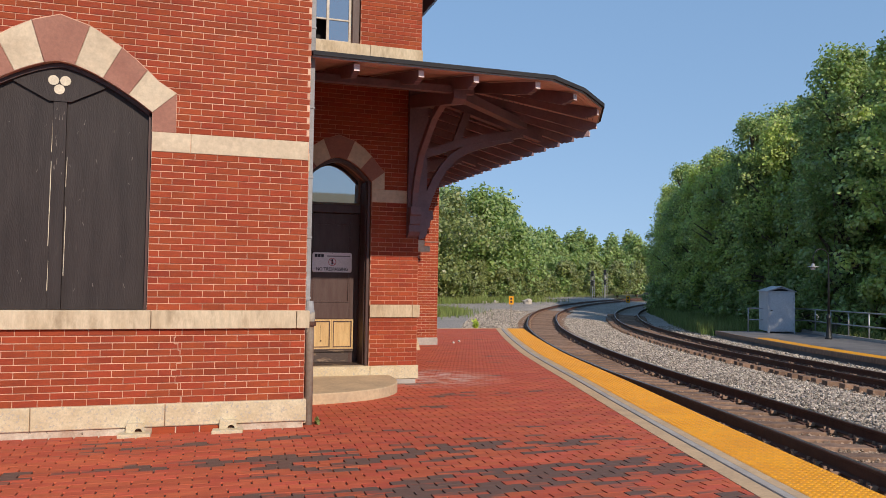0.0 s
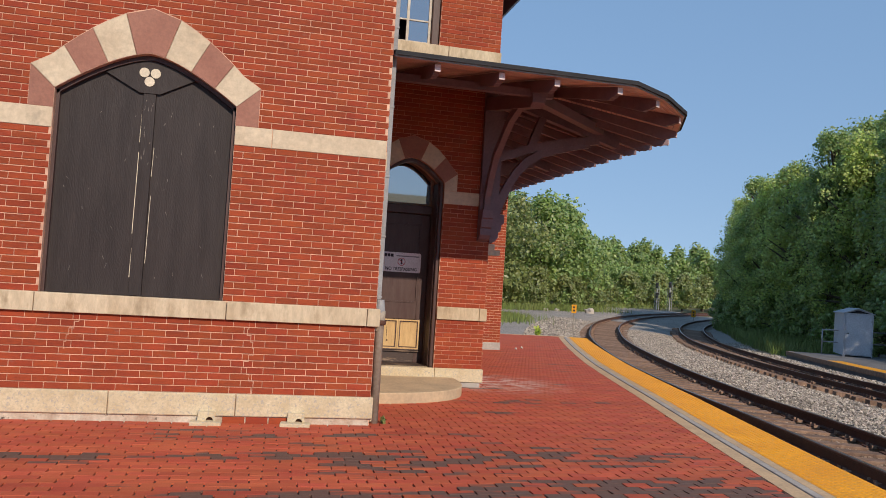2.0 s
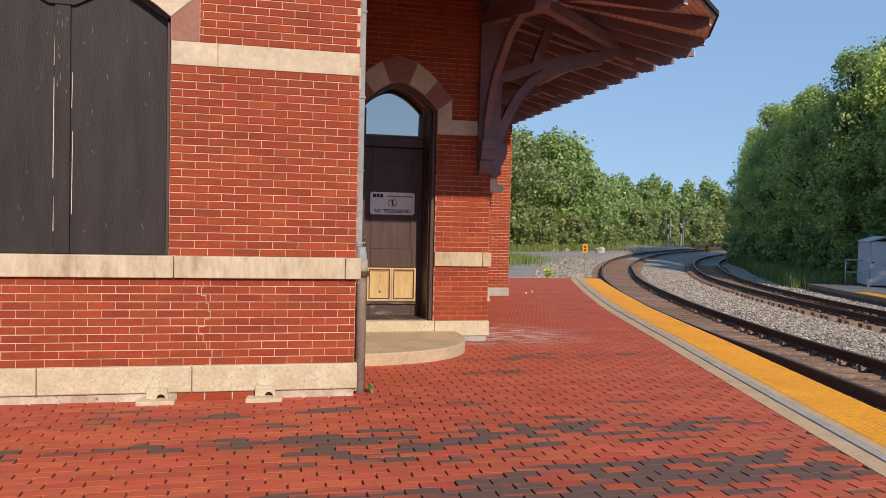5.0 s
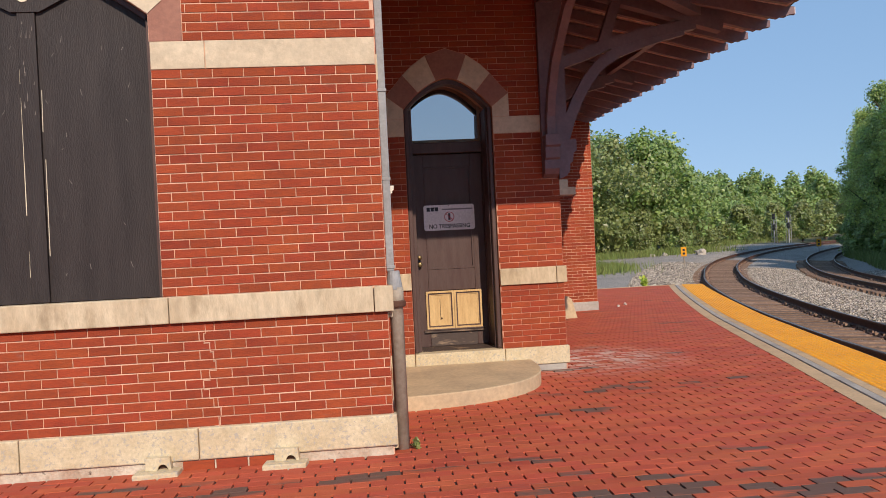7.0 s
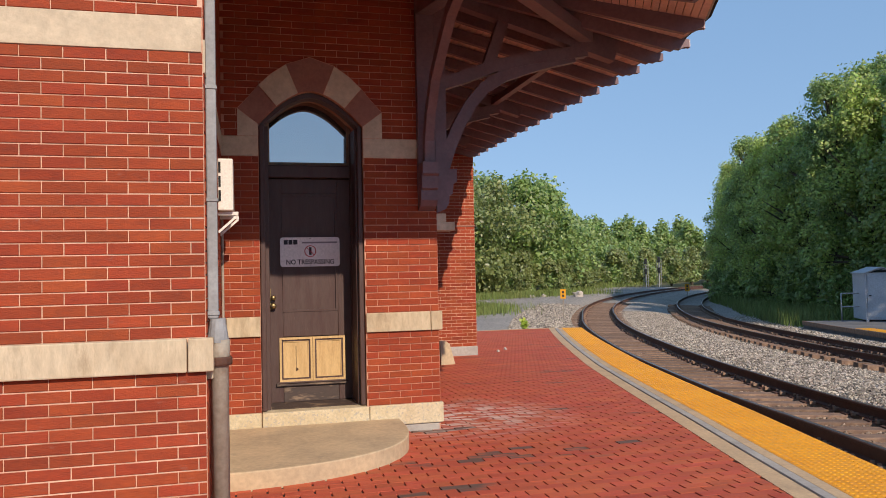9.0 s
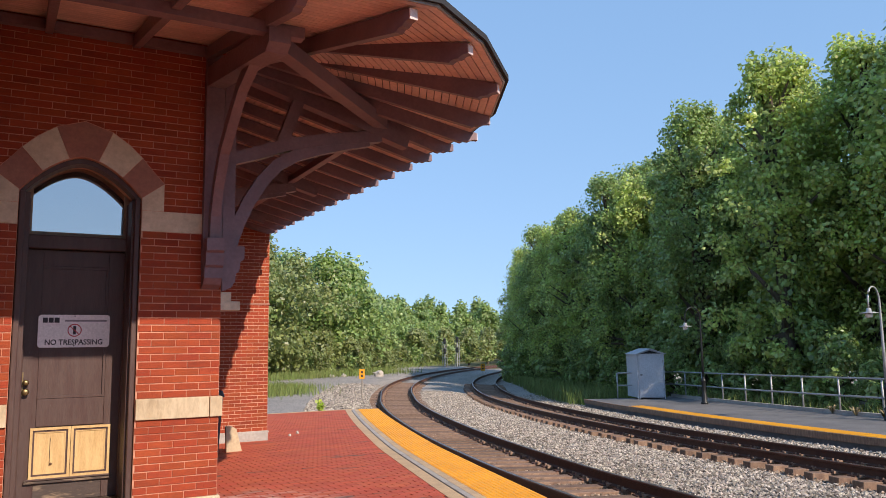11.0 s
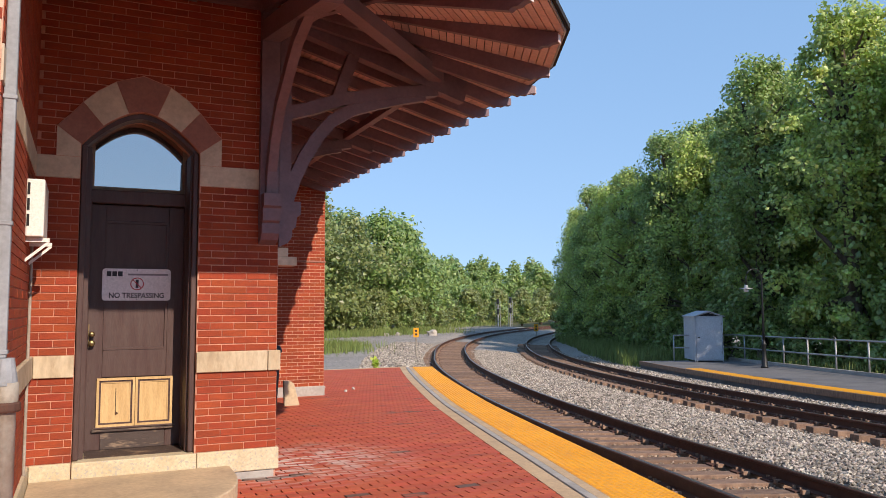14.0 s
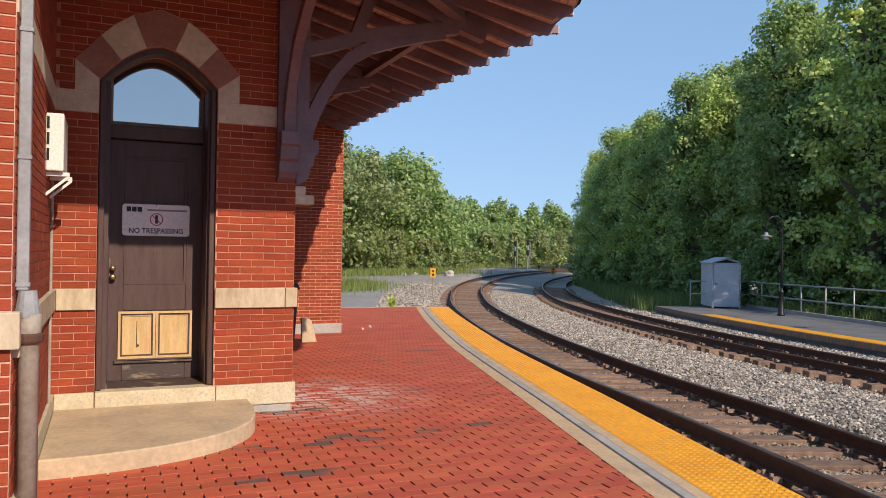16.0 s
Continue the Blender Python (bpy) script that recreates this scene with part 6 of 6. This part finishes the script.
grass("grass", 9000, strip_region(25.5, 58, 9.0, 13.8), 0.62, 61, "tall green grass beside the curving track")
grass("grass", 2500, strip_region(-4, 25, 13.7, 15.2), 0.6, 62, "tall weeds behind the far railing")
grass("grass", 5000, patch_region(11.0, 39.5, 13.5, 46, 1.1), 0.35, 63, "grass patch at the edge of the gravel lot")
grass("grass", 7000, patch_region(8, 53, 30, 66, 1.3), 0.5, 64, "long grass at the foot of the far wood")
grass("grass", 4000, patch_region(33, 76, 60, 108, 1.6), 0.6, 65, "long grass at the foot of the distant wood")
# dry tufts on the far platform and a sprout at the platform end
STRAW = mat("dry_straw", (0.42, 0.33, 0.18), 0.8, bump=0)


def tuft(x, y, z, tall, count, material, label, seed, name="grass_tuft"):
    rs = np.random.RandomState(seed)
    V, F = [], []
    for i in range(count):
        a, l = rs.uniform(0, math.tau), tall * rs.uniform(0.5, 1.1)
        out = rs.uniform(0.15, 0.6) * l
        b = len(V)
        V += [(-0.008, 0, 0), (0.008, 0, 0), (math.cos(a) * out * 0.5 + 0.006, math.sin(a) * out * 0.5, l * 0.7), (math.cos(a) * out, math.sin(a) * out, l * 0.85)]
        F.append((b, b + 1, b + 2, b + 3))
    ob = tagged(new(name, raw_mesh(name, V, F, material)), label, "plant", "tufts")
    ob.location = (x, y, z)


for i, (s, d) in enumerate(((10.6, 13.0), (12.0, 13.25), (13.0, 13.25), (9.6, 13.2))):
    p = at(s, d, P2Z)
    tuft(p.x, p.y, p.z, 0.32, 40, STRAW, "dry straw-coloured tuft by the railing foot", 70 + i)
p = at(PLAT_END + 0.25, -2.0, 0.0)
rs = np.random.RandomState(9)
q = np.concatenate([rs.normal(0, (0.05, 0.05, 0.1), (130, 3)) + np.array((0, 0, 0.2)), rs.normal(0, 1, (130, 3))], 1)
q[:, 2] = np.abs(q[:, 2])
sp = thing("sprout", "bright yellow-green weed growing at the platform end kerb", "plant", at=(9.2, b0.y + 0.35, gz(b0.y) - 0.1))
lf = new("leaves", leaf_cloud("leaves", q, 0.09, leaf_mat("lime_leaf", (0.28, 0.34, 0.05), (0.22, 0.30, 0.05)), 3))
lf.parent = sp
bm = bmesh.new()
tube(bm, [(0, 0, -0.05), (0.01, 0, 0.2), (0, 0.01, 0.38)], 0.006, 5)
part("stem", bm, LEAF_PALE, sp)
q2 = q[:40].copy()
q2[:, :3] *= 0.22
wd = thing("weed", "small green weed at the foot of the downspout", "plant", at=(PX + 0.13, PY - 0.05, 0.0))
lf = new("leaves", leaf_cloud("leaves", q2, 0.035, LEAF_PALE, 4))
lf.parent = wd

# ---- pavers ----
PL, PW = 0.226, 0.104
rpv = random.Random(99)


def paver_box(x0, x1, y0, y1, z, tilt):
    i = 0.0013
    zt = z + 0.002 + tilt
    return [(x0, y0, z - 0.03), (x1, y0, z - 0.03), (x1, y1, z - 0.03), (x0, y1, z - 0.03), (x0, y0, zt - i), (x1, y0, zt - i), (x1, y1, zt - i), (x0, y1, zt - i), (x0 + i, y0 + i, zt), (x1 - i, y0 + i, zt), (x1 - i, y1 - i, zt), (x0 + i, y1 - i, zt)]


def edge_x(y, d):
    """Where the line at offset d crosses the row y."""
    lo, hi = -30.0, 30.0
    for _ in range(30):
        m = (lo + hi) / 2
        if at(m, d).y < y:
            lo = m
        else:
            hi = m
    return at(lo, d).x


verts, faces, singles = [], [], []
row, y = 0, -2.856
while y < b0.y + 0.01:
    xe = edge_x(y + PW / 2, -1.175)
    x0 = -5.0 + (PL / 2 if row % 2 else 0.0) + rpv.uniform(-0.02, 0.02)
    if y > FY + 0.1:
        x0 = DX0 + 0.02 + (PL / 2 if row % 2 else 0) - PL if y < DY + 0.1 else DX1 + (PL / 2 if row % 2 else 0) - PL
    z = gz(y)
    x = x0
    while x < xe - 0.03:
        g = 0.011 + rpv.uniform(0, 0.007)
        a, b = x + g / 2, min(x + PL - g / 2, xe)
        x += PL
        if b - a < 0.03 or (y > BY and a < BX - 0.25) or (y > DY and y < BY and a < DX1 - 0.2):
            continue
        v = (a, b, y + 0.0009, y + PW - 0.0009, z)
        if b - a > PL - 0.019 and 4.9 < y < 6.4 and 0.2 < a < 3.6 and len(singles) < 300:
            singles.append(v)
            continue
        n = len(verts)
        verts += paver_box(*v[:4], z, rpv.uniform(-0.0015, 0.0015))
        faces += [tuple(n + k for k in f) for f in BRICK_FACES]
    y += PW
    row += 1
pv = new("pavers", raw_mesh("pavers", verts, faces, PAVER))
pv.parent = platform
tagged(pv, kind="stuff")
shape = raw_mesh("paver", paver_box(0, PL - 0.015, 0, PW - 0.0018, 0, 0), list(BRICK_FACES), PAVER)
for a, b, y0, y1, z in singles:
    ob = new("paver", shape)
    ob.parent = platform
    ob.location = (a, y0, z + rpv.uniform(-0.0015, 0.0015))
lay_single()
